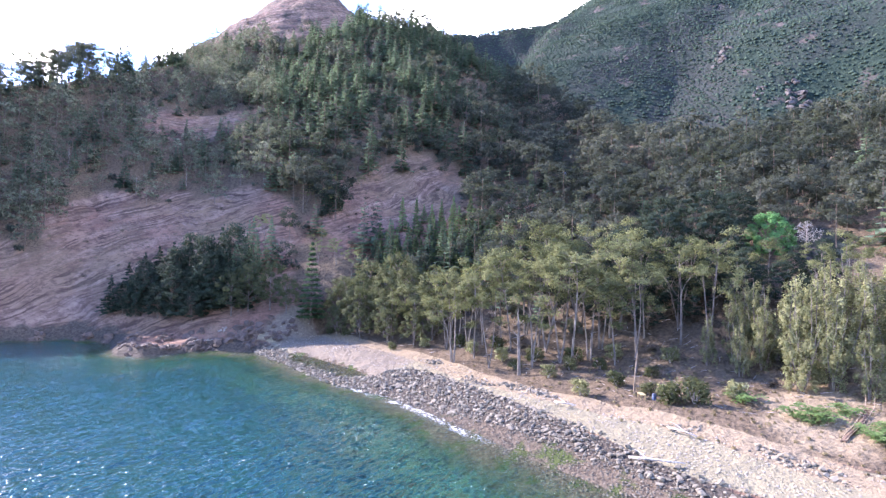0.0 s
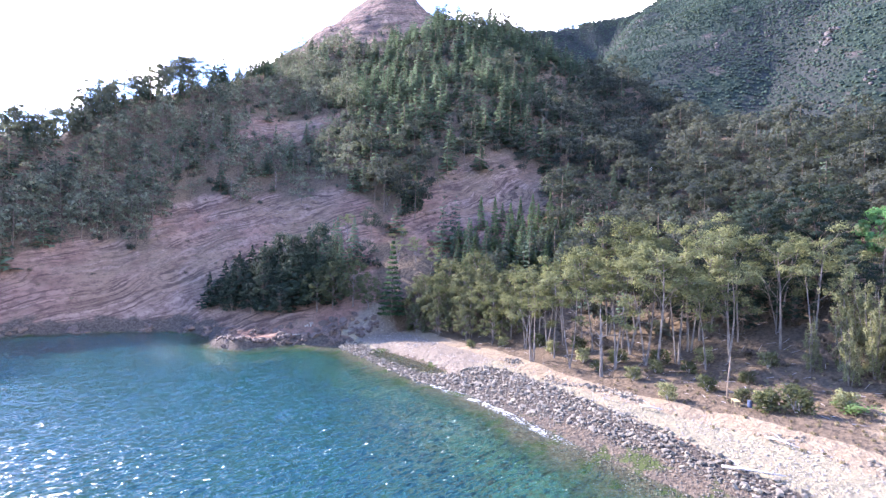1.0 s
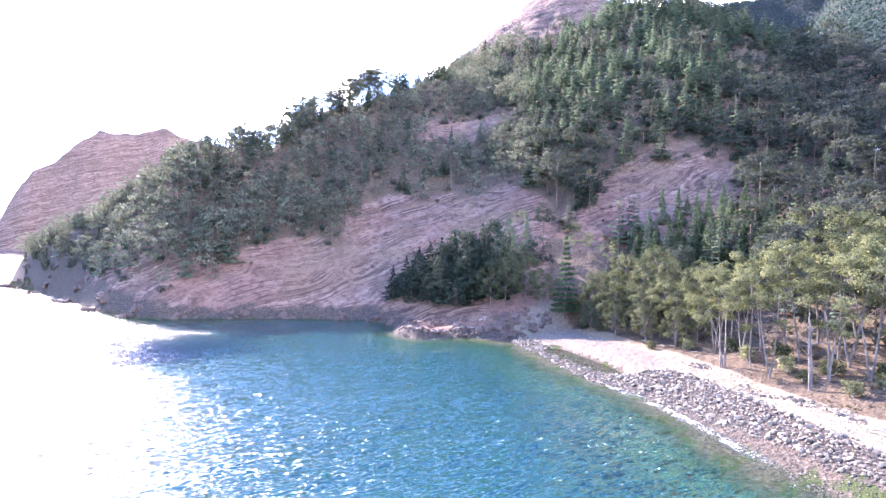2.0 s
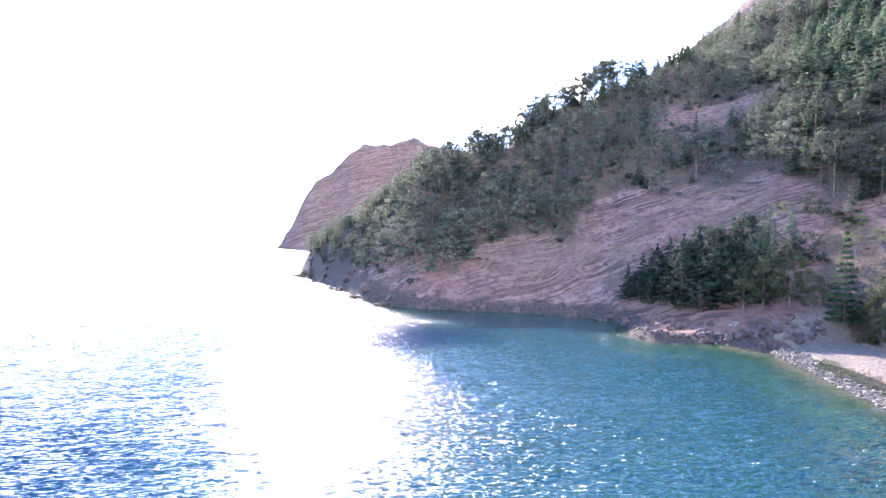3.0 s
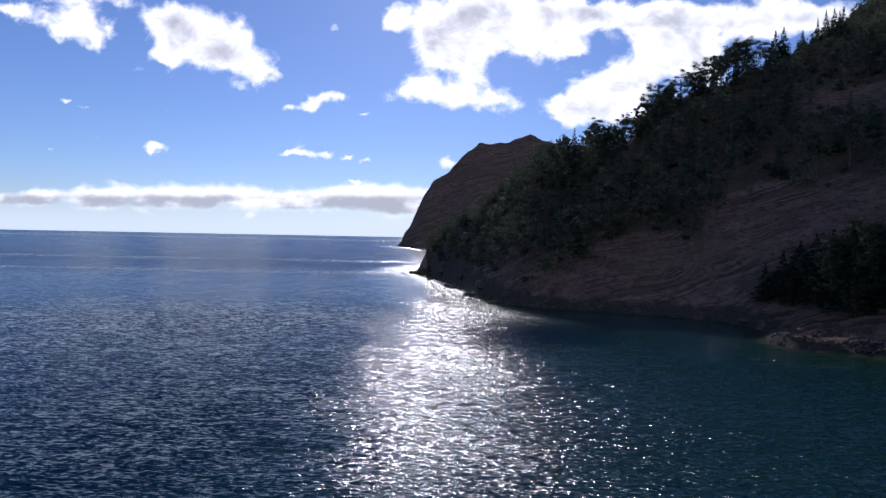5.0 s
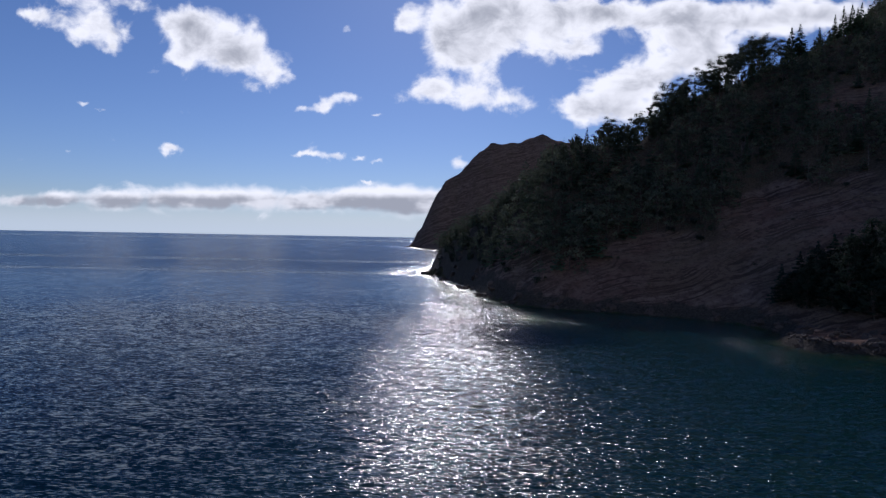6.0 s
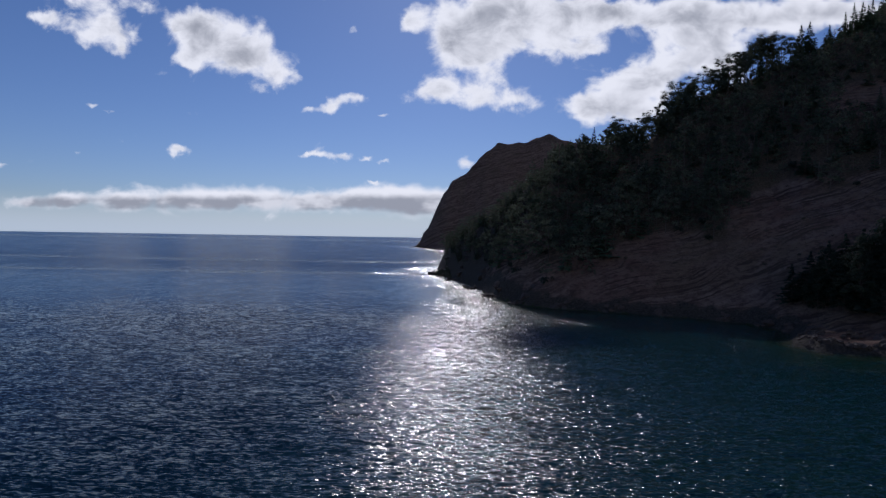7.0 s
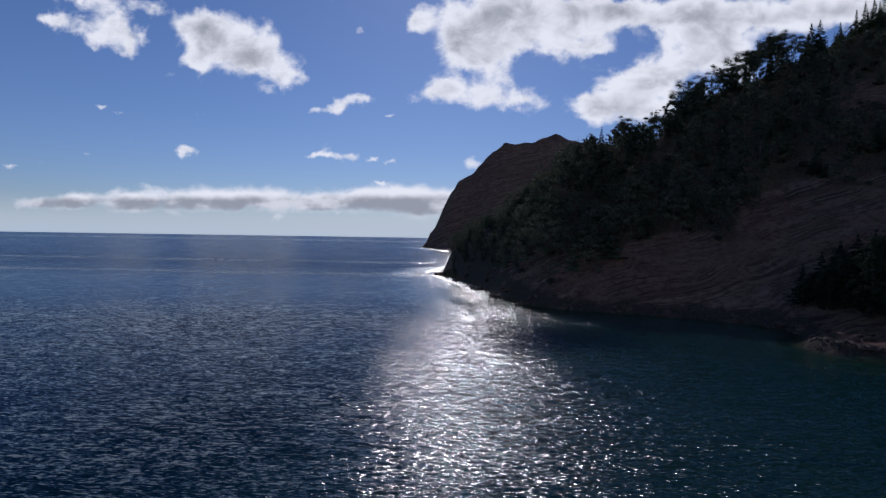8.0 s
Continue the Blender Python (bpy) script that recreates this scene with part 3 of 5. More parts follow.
def make_water(name="sea_water", shore=(0.009, 0.046, 0.026)):
    m, n = material(name)
    pos = n.add("ShaderNodeNewGeometry").outputs["Position"]
    deep = n.attr("depth")
    patch = n.noise(pos, 0.06, 4.0, 0.6)
    d = n.math("ADD", deep, n.math("MULTIPLY", n.math("SUBTRACT", patch, 0.5), n.ramp(deep, 0.5, 5.0, 0.5, 6.0)))
    weedy = n.math("MULTIPLY", n.math("SUBTRACT", n.noise(pos, 0.42, 5.0, 0.7), 0.5), n.ramp(deep, 0.3, 3.0, 1.0, 5.0))
    d = n.math("ADD", d, weedy)
    col = n.mix(n.ramp(d, 0.8, 3.4), shore, (0.004, 0.036, 0.031))
    col = n.mix(n.ramp(d, 2.6, 6.5), col, (0.004, 0.038, 0.038))
    col = n.mix(n.ramp(d, 10.0, 26.0), col, (0.0010, 0.0120, 0.034))
    turned = n.add("ShaderNodeMapping", {"Vector": pos, "Rotation": (0, 0, radians(4)), "Scale": (0.34, 1.0, 1.0)}).outputs[0]
    slope = (0.0, 0.0, 0.0)
    for scale, steep in ((0.14, 0.16), (0.5, 0.24), (0.9, 0.45), (1.6, 0.9), (4.0, 1.75), (10.0, 0.7)):
        c = n.vec("SUBTRACT", n.noise(turned, scale, 2.0, 0.55, "Color"), (0.5, 0.5, 0.5))
        slope = n.vec("ADD", slope, n.vec("MULTIPLY", c, (steep * 0.8, steep * 0.98, 0.0)))
    gust = n.noise(pos, 0.018, 3.0, 0.6)
    calm = n.ramp(gust, 0.35, 0.65, 0.6, 1.1)
    calm = n.math("MULTIPLY", n.math("MULTIPLY", calm, n.ramp(deep, 7.0, 20.0, 1.25, 0.72)), n.ramp(deep, 2.0, 7.0, 1.7, 1.0))
    north = n.add("ShaderNodeSeparateXYZ", {0: pos}).outputs[1]
    drift = n.math("ADD", north, n.math("MULTIPLY", n.math("SUBTRACT", n.noise(n.vec("MULTIPLY", pos, (0.006, 0.002, 0.0)), 1.0, 4.0, 0.6), 0.5), 50.0))
    windy = n.math("ADD", n.ramp(drift, 200.0, 140.0), n.math("MULTIPLY", n.noise(n.vec("MULTIPLY", pos, (0.004, 0.02, 0.0)), 1.0, 4.0, 0.65), 0.3))
    for middle, half in ((330.0, 16.0), (470.0, 26.0), (2000.0, 260.0)):
        windy = n.math("ADD", windy, n.ramp(n.math("ABSOLUTE", n.math("SUBTRACT", drift, middle)), half, half * 0.2, 0.0, 0.75))
    calm = n.math("MULTIPLY", calm, n.ramp(windy, 0.05, 1.1, 0.26, 1.1, False))
    calm = n.math("MULTIPLY", calm, n.ramp(north, 190.0, 420.0, 1.0, 1.5))
    calm = n.math("MULTIPLY", calm, n.ramp(north, 60.0, 120.0, 1.15, 0.8))
    slope = n.vec("MULTIPLY", slope, n.add("ShaderNodeCombineXYZ", {0: calm, 1: calm, 2: 0.0}).outputs[0])
    lean = n.add("ShaderNodeCombineXYZ", {0: 0.0, 1: n.ramp(north, 210.0, 430.0, -0.055, -0.125), 2: 1.0}).outputs[0]  # normals tipped shoreward so far water mirrors higher, bluer sky than the horizon haze
    normal = n.vec("NORMALIZE", n.vec("ADD", slope, lean))
    foam = n.math("MULTIPLY", n.attr("foam"), n.ramp(n.math("ADD", n.math("MULTIPLY", n.noise(pos, 2.6, 5.0, 0.75), 0.75), n.math("MULTIPLY", n.noise(pos, 0.3, 3.0), 0.35)), 0.50, 0.72))
    body = n.add("ShaderNodeBsdfPrincipled", {"Base Color": n.mix(foam, col, (0.8, 0.8, 0.8)), "Roughness": n.math("ADD", 0.12, n.math("MULTIPLY", foam, 0.6)),
                                              "IOR": n.ramp(deep, 7.0, 22.0, 1.45, 1.17), "Normal": normal})
    clear = n.add("ShaderNodeBsdfTransparent", {"Color": n.mix(n.ramp(deep, 0.0, 1.6), (0.88, 0.93, 0.88), (0.45, 0.78, 0.62))})
    see = n.math("MULTIPLY", n.ramp(deep, 0.0, 1.3, 0.85, 0.0), n.math("SUBTRACT", 1.0, foam))
    n.add("ShaderNodeOutputMaterial", {0: n.add("ShaderNodeMixShader", {0: see, 1: body, 2: clear})})
    return m


GROUND, WATER = make_ground(), make_water()
POOL_WATER = make_water("pool_water", (0.034, 0.031, 0.014))


# ---------------------------------------------------------------- ground and sea
def steps(*spans):
    out = []
    for a, b, s in spans:
        out += list(np.arange(a, b, s))
    return np.array(out + [spans[-1][1]], float)


def ease(x, lo, hi):
    t = np.clip((x - lo) / (hi - lo), 0, 1)
    return t * t * (3 - 2 * t)


def spot(x, y, cx, cy, rx, ry, turn=0.0):
    c, s = math.cos(radians(turn)), math.sin(radians(turn))
    u, v = (x - cx) * c + (y - cy) * s, -(x - cx) * s + (y - cy) * c
    return np.clip(1.6 - 1.3 * np.hypot(u / rx, v / ry), 0, 1)


def bareness(x, y):
    """1 where the slope is bare earth and rock, 0 under full forest."""
    h = height(x, y)
    az = np.degrees(np.arctan2(x, y))
    r = np.hypot(x, y)
    line = np.interp(az, (-3, 3, 10, 20, 30, 46), (-6, 3, 11, 24, 40, 46)) + 20 * fbm(x, y, 36, 3, 61)
    out = ease(az, 48, 43) * ease(h - line, 6, -6) * (r < 420)
    out = np.maximum(out, spot(x, y, 160, 211, 32, 13, -22))
    out = np.maximum(out, spot(x, y, 168, 112, 42, 27, -25))
    out = np.maximum(out, spot(x, y, 190, 78, 10, 18))
    out = np.maximum(out, ease(h, 148, 172) * ease(az, 51.5, 50.3) * (r < 600))
    return np.clip(out, 0, 1)


def bank_foot(y):
    """Where the boulders begin, in metres from the water's edge."""
    return np.interp(y, (-30, 5, 20, 35, 45, 54), (3.0, 3.2, 4.2, 2.8, 0.8, -0.4))


def bank_head(y):
    """Where the boulders end and the pale pebbles begin."""
    return np.interp(y, (-30, 5, 14, 23, 38, 52, 60, 65, 100), (6.2, 6.2, 8, 9.8, 10.5, 12.5, 12.5, 5.0, 4.5))


def grid(xs, ys):
    gx, gy = np.meshgrid(xs, ys)
    i = np.arange(len(xs) * len(ys)).reshape(len(ys), len(xs))
    f = np.stack([i[:-1, :-1], i[:-1, 1:], i[1:, 1:], i[1:, :-1]], -1).reshape(-1, 4)
    return gx.ravel(), gy.ravel(), f


gx, gy, gf = grid(steps((-4900, -600, 430), (-600, -120, 30), (-120, -60, 4), (-60, 40, 2.5), (40, 130, 1.0), (130, 340, 2.2), (340, 700, 7), (700, 1500, 22), (1500, 4900, 340)),
                  steps((-4900, -600, 430), (-600, -80, 26), (-80, -24, 3), (-24, 130, 1.0), (130, 360, 2.2), (360, 560, 6), (560, 940, 16), (940, 1180, 6), (1180, 1400, 16), (1400, 4900, 350)))
gh = height(gx, gy)
gsd = shore_distance(gx, gy)
gtrack, _ = line_near(gx, gy, TRACK)
coast = ease(gy, 118, 106) * ease(gx, 30, 50)
bare = bareness(gx, gy)
masks = {
    "track": 1.2 * ease(gtrack, 2.9, 1.5) * coast + spot(gx, gy, 107, -16, 9, 5, 15) + 0.72 * spot(gx, gy, 88, -7, 17, 10),
    "silt": 0.85 * ease(gy, 54, 68) * ease(gsd, 4.0, 6.5) * ease(gsd, 19, 16) * coast,
    "pebbles": ease(gsd - bank_head(gy), -1.5, 1.0) * ease(gsd, 18.5, 15.5) * coast * ease(gh, 4.6, 3.2),
    "wet": np.maximum(np.maximum(ease(gsd, 0.5, -1.5), 0.9 * ease(gsd - bank_foot(gy), 1.0, -0.6) * ease(gsd, -3, 0) * ease(gy, 46, 38) * coast), (pool_shape(gx, gy) > 0.2) * (gh < 0.9)),
    # boulder bank ground darkened as shade between stones, then the wet reef foot
    "reefy": np.maximum(ease(gsd - bank_head(gy), 1.0, -1.0) * ease(gsd, -3, -1) * coast * 0.9, np.maximum(ease(gsd, 7, 1) * ease(gy, 104, 114), ease(gsd, 34, 10) * ease(gy, 225, 260)) * (gy < 800)),
    "litter": ease(gsd, 16, 19.5) * (1 - bare) * ease(gh, 260, 160) * (np.hypot(gx, gy) < 800) + 0.2 * ease(gh, 148, 172) * (np.hypot(gx, gy) < 600),
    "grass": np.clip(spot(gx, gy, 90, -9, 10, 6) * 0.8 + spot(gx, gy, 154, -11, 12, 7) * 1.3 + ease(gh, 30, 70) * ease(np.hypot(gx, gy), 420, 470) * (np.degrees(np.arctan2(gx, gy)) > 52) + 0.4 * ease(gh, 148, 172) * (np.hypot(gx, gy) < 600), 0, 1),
}
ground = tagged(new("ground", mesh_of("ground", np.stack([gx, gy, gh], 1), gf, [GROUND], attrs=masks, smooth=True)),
                "brown earth and rock of a steep coast with a pebble beach", "ground", kind="structure")

sx, sy, sf = grid(steps((-4900, -400, 300), (-400, -60, 20), (-60, 50, 4), (50, 110, 1.2), (110, 4900, 400)),
                  steps((-4900, -100, 400), (-100, -24, 4), (-24, 130, 1.2), (130, 400, 4), (400, 1300, 20), (1300, 4900, 300)))
ssd = shore_distance(sx, sy)
surf = 0.05 * spot(sx, sy, 62, 47, 9, 4, -60) + 0.07 * spot(sx, sy, 72, 104, 6, 2, 10) + 1.0 * ease(ssd, -12, -4) * ease(sy, 205, 240) * ease(sy, 400, 370) + ease(ssd, -2.6, -1.2) * ease(ssd, 1.2, 0.2) * (1.9 * ease(sy, 28, 36) * ease(sy, 70, 62) + 0.45 * ease(sy, 112, 120) * ease(sy, 135, 126) + 0.8 * ease(sy, 205, 230) * ease(sx, 60, 30))
water = tagged(new("water", mesh_of("water", np.stack([sx, sy, 0 * sx], 1), sf, [WATER],
                                    attrs={"depth": np.clip(-height(sx, sy), 0, 60), "foam": surf}, smooth=True)),
               "blue green sea with wind ripples and sun glitter", "sea", kind="structure")
px_, py_, pf_ = grid(steps((78, 106, 0.8)), steps((58, 102, 0.8)))
pf_ = pf_[pool_shape(px_, py_)[pf_].max(1) > 0.25]
pool = tagged(new("water_pool", mesh_of("water_pool", np.stack([px_, py_, 0 * px_ + 0.55], 1), pf_, [POOL_WATER],
                                        attrs={"depth": 0 * px_ + 0.5, "foam": 0 * px_}, smooth=True)),
              "still green brown pool behind the boulder bar", "pool", kind="structure")


def z_at(x, y):
    return float(height(np.array([x]), np.array([y]))[0])


# ---------------------------------------------------------------- trees
def limb(rng, start, way, length, bend=0.15, n=4):
    pts, p, d = [np.array(start, float)], np.array(start, float), np.array(way, float) / np.linalg.norm(way)
    for _ in range(n - 1):
        d = d + rng.normal(size=3) * bend
        d /= np.linalg.norm(d)
        p = p + d * length / (n - 1)
        pts.append(p)
    return np.array(pts)


def gum_tree(rng, h, stems=1, spread=0.28, clear=0.5, full=1.0, clump=1.0):
    """A gum: pale stems, forked limbs, flat-topped clumps of hanging leaves."""
    wood, crown = Heap(), Heap()
    for s in range(stems):
        lean = rng.normal(size=2) * (0.05 if stems == 1 else 0.13)
        hs = h * (1.0 if s == 0 else 0.7 + 0.25 * rng.random())
        stem = limb(rng, (0.35 * s * rng.normal(), 0.35 * s * rng.normal(), -0.6), (lean[0], lean[1], 1), hs * 0.9, 0.05, 7)
        rad = (0.0085 * hs + 0.04) * np.linspace(1, 0.22, 7)
        wood.tube(stem, rad, 6)
        count = int((7 if stems == 1 else 4) * full)
        for b in range(count):
            at_ = clear + (0.97 - clear) * (b + rng.random()) / count
            k = at_ * 6
            base = stem[int(min(k, 5))] + (stem[int(min(k, 5)) + 1] - stem[int(min(k, 5))]) * (k - int(min(k, 5)))
            a = b * 2.4 + rng.random() * 1.2
            reach = h * spread * (1.1 - 0.6 * (at_ - clear) / (1 - clear)) * (0.7 + 0.5 * rng.random())
            arm = limb(rng, base, (math.cos(a), math.sin(a), 0.8 + 0.5 * rng.random()), reach, 0.18, 4)
            wood.tube(arm, np.linspace(0.35, 0.1, 4) * rad[0] * 0.8, 4, False)
            for _ in range(3):
                way = np.array((math.cos(a), math.sin(a), 0.5)) + rng.normal(size=3) * (0.8, 0.8, 0.35)
                twig = limb(rng, arm[2 + int(rng.integers(2))], way, h * (0.06 + 0.06 * rng.random()), 0.2, 3)
                wood.tube(twig, np.array((0.14, 0.1, 0.05)) * rad[0], 3, False)
                r = clump * h * (0.042 + 0.034 * rng.random())
                crown.leaves(rng, twig[-1] + (0, 0, 0.2 * r), (r * 1.15, r * 1.15, 0.55 * r), int(105 * full * clump), 0.0125 * h + 0.02, 0.7, 0.3, stem[4] - (0, 0, 0.1 * h))
        r = h * 0.06
        crown.leaves(rng, stem[-1], (r, r, 0.7 * r), int(120 * full), 0.0125 * h + 0.02, 0.7, 0.3)
    return wood, crown


def willow_gum(rng, h, width=0.16, leaders=5):
    """A leafy gum of several upright leaders clothed in hanging sprays to near the ground."""
    wood, crown = Heap(), Heap()
    for s in range(leaders):
        a = s * 2.4 + rng.random()
        hs = h * (1.0 if s == 0 else 0.5 + 0.42 * rng.random())
        foot = np.array((math.cos(a), math.sin(a), 0)) * (0 if s == 0 else h * width * (0.35 + 0.5 * rng.random()))
        stem = limb(rng, foot * 0.25 - (0, 0, 0.5), (foot[0] / hs * 1.2, foot[1] / hs * 1.2, 1), hs * 0.98, 0.035, 7)
        wood.tube(stem, (0.0075 * hs + 0.03) * np.linspace(1, 0.2, 7), 5)
        for b in range(12):
            t = 0.12 + 0.86 * (b + rng.random()) / 12
            k = min(5, int(t * 6))
            base = stem[k] + (stem[k + 1] - stem[k]) * (t * 6 - k)
            c = rng.random() * 6.3
            reach = h * width * 0.55 * (1.05 - 0.75 * t) * (0.5 + 0.8 * rng.random()) + 0.25
            tip = base + np.array((math.cos(c) * reach, math.sin(c) * reach, 0.25 * reach))
            wood.tube([base, (base + tip) / 2 + (0, 0, 0.12 * reach), tip], np.array((0.035, 0.025, 0.012)), 3, False)
            r = h * (0.034 + 0.026 * rng.random())
            crown.leaves(rng, tip - (0, 0, 0.4 * r), (r, r, 1.75 * r), 84, 0.014 * h + 0.04, 0.9, 0.25, stem[k] - (0, 0, 0.2 * h))
    return wood, crown


def bushy_tree(rng, h, width=0.34, low=0.12, leaf_size=0.4, lumps=26, per=60, flat=0.8):
    """A full, irregular crown of clumps down to near the ground."""
    wood, crown = Heap(), Heap()
    stem = limb(rng, (0, 0, -0.5), (0.05 * rng.normal(), 0.05 * rng.normal(), 1), h * 0.8, 0.05, 6)
    wood.tube(stem, (0.014 * h + 0.03) * np.linspace(1, 0.25, 6), 6)
    for i in range(lumps):
        t = low + (0.97 - low) * (i + rng.random()) / lumps
        a = i * 2.4 + rng.random()
        prof = math.sin(math.pi * min(0.98, 0.18 + 0.8 * (t - low) / (1 - low))) ** 0.7
        rr = h * width * prof * (0.45 + 0.6 * rng.random())
        tip = np.array((math.cos(a) * rr, math.sin(a) * rr, h * t))
        base = np.array((stem[-1][0] * t, stem[-1][1] * t, h * max(0.05, t * 0.75 - 0.05)))
        wood.tube([base, (base + tip) / 2 + (0, 0, 0.04 * h), tip], np.array((0.3, 0.2, 0.08)) * 0.014 * h, 4, False)
        r = h * (0.07 + 0.05 * rng.random())
        crown.leaves(rng, tip, (r, r, flat * r), per, leaf_size, 0.4, 0.4, (0, 0, 0.45 * h))
    return wood, crown


def conifer(rng, h, width=0.2, tiers=15, arms=8, droop=0.15, gap=0.1, tidy=0.5, card=0.5, n=3, under=True, needles=0):
    """A straight stem with whorls of needled branches."""
    wood, crown = Heap(), Heap()
    wood.tube([(0, 0, -0.6), (0, 0, h * 0.5), (0, 0, h * 0.98)], [0.013 * h + 0.04, 0.009 * h, 0.02], 6)
    for i in range(tiers):
        t = gap + (0.985 - gap) * i / (tiers - 1)
        reach0 = h * width * (1 - ((t - gap) / (1 - gap)) ** 1.1) + 0.015 * h
        for j in range(arms):
            a = 2 * math.pi * (j + 0.5 * (i % 2)) / arms + rng.normal() * (1 - tidy) * 0.5
            reach = reach0 * (tidy + (1 - tidy) * (0.35 + 0.9 * rng.random()))
            z = h * t + rng.normal() * (1 - tidy) * 0.02 * h
            out = np.array((math.cos(a), math.sin(a), 0.0))
            side = np.array((-out[1], out[0], 0.0))
            tip = out * reach + (0, 0, z - droop * reach)
            root = np.array((0, 0, z))
            wide = max(0.16, reach * 0.24) * card * 2
            if needles:
                crown.leaves(rng, root + (tip - root) * 0.62, (reach * 0.34, reach * 0.34, 0.32 * h / tiers), needles, 0.30, 0.2, 0.2)
            for k in range(n):
                f0, f1 = 0.12 + 0.88 * k / n, 0.12 + 0.88 * (k + 1) / n + 0.12
                p, q = root + (tip - root) * f0, root + (tip - root) * min(1.05, f1)
                sag = np.array((0, 0, -0.10 * wide))
                for sgn in (-1, 1):
                    e = (p + q) / 2 + side * sgn * wide * (0.8 + 0.4 * rng.random()) * (1.1 - 0.55 * f0) + sag + rng.normal(size=3) * (0.07, 0.07, 0.34) * wide
                    crown.put([p, q, e], [(0, 1, 2)], out * 0.7 + side * sgn * 0.25 + (0, 0, 0.6) + 0.15 * rng.normal(size=3))
                if under:
                    crown.put([p, q, (p + q) / 2 + (0, 0, -wide * 0.45)], [(0, 1, 2)], out + side * 0.3 * rng.normal())
    return wood, crown


def plant_kind(name, made, bark_m, leaf_m, label, category, group=""):
    """A tree thing standing at the origin, to be copied."""
    t = thing(name, label, category, group)
    part("trunk", made[0], bark_m, t)
    part("crown", made[1], leaf_m, t)
    return t


class Planter:
    """Sets copies of tree prototypes on the ground; the first use of a prototype is the prototype itself."""

    def __init__(self):
        self.used = set()

    def put(self, proto, x, y, size, turn, sink=0.0):
        m = Matrix.Translation((x, y, z_at(x, y) - sink)) @ Matrix.Rotation(turn, 4, "Z") @ Matrix.Scale(size, 4)
        if proto.name not in self.used:
            self.used.add(proto.name)
            proto.matrix_basis = m
            return proto
        ob = copy_thing(proto, Matrix.Identity(4))
        ob.matrix_basis = m
        return ob


rng = np.random.default_rng(7)
plant = Planter()
GUM_H = 20.0
gums = [plant_kind("gum_tree", gum_tree(rng, GUM_H, st, sp, clear=cl, clump=1.25), BARK_GUM, LEAF_GUM,
                   "tall gum tree with pale bare stems and olive crown", "tree", "gum trees behind the beach")
        for st, sp, cl in ((1, 0.28, 0.45), (2, 0.27, 0.42), (3, 0.25, 0.48), (1, 0.34, 0.42), (2, 0.3, 0.38), (1, 0.24, 0.5))]
crest_gums = [plant_kind("crest_gum", gum_tree(rng, GUM_H, st, sp, clear=0.32, full=1.45, clump=1.75), BARK_GUM, LEAF_SPUR,
                         "umbrella crowned gum tree on the ridge", "tree", "gums on the crest")
              for st, sp in ((1, 0.3), (2, 0.28), (1, 0.34))]
greys = [plant_kind("grey_gum_tree", willow_gum(rng, 16.0, wd, ld), BARK_GUM, LEAF_GREY,
                    "full grey-green gum tree with leaves down to the ground", "tree", "grey gums by the track")
         for wd, ld in ((0.17, 5), (0.2, 6), (0.23, 7))]
firs = [plant_kind("pine_tree", conifer(rng, 15.0, wd, 15, 8, dr, 0.08, 0.35, needles=14), BARK_PINE, LEAF_PINE,
                   "dark green pine tree on the steep slope", "tree", "pines on the slope")
        for wd, dr in ((0.22, 0.1), (0.26, 0.2), (0.29, 0.0), (0.2, 0.25))]
youngs = [plant_kind("young_pine", conifer(rng, 9.0, wd, 13, 8, dr, 0.04, 0.25, needles=16), BARK_PINE, LEAF_YOUNG,
                     "fresh green young pine below the bare slope", "tree", "young pines above the gums")
          for wd, dr in ((0.22, 0.0), (0.26, -0.1), (0.19, 0.1))]
shades = [plant_kind("shade_pine", conifer(rng, 15.0, wd, 15, 9, dr, 0.03, 0.12, needles=26), BARK_PINE, LEAF_DARK,
                     "broad blackish pine at the foot of the slope", "tree", "dark pines by the cove")
          for wd, dr in ((0.36, 0.1), (0.4, 0.05))]
shades += [plant_kind("shade_cypress", bushy_tree(rng, 15.0, wd, 0.03, 0.36, 58, 80, 0.6), BARK_PINE, LEAF_DARK,
                      "rounded blackish cypress at the foot of the slope", "tree", "dark pines by the cove") for wd in (0.26, 0.32)]
norfolk = plant_kind("norfolk_pine", conifer(rng, 20.0, 0.17, 15, 12, 0.06, 0.10, 0.94, 0.5, needles=26), BARK_PINE, LEAF_TIER,
                     "tall tiered island pine above the beach", "tree")
cypress = [plant_kind("cypress_tree", bushy_tree(rng, 17.0, 0.42, 0.16, 0.40, 60, 100, 0.38), BARK_PINE, LEAF_DARK,
                      "broad dark cypress with spreading layered branches", "tree", "cypresses in the valley") for _ in range(2)]
fresh = plant_kind("broadleaf_tree", bushy_tree(rng, 10.5, 0.5, 0.12, 0.34, 70, 120), BARK_PINE, LEAF_BRIGHT,
                   "round bright green broadleaf tree beside a lawn", "tree")

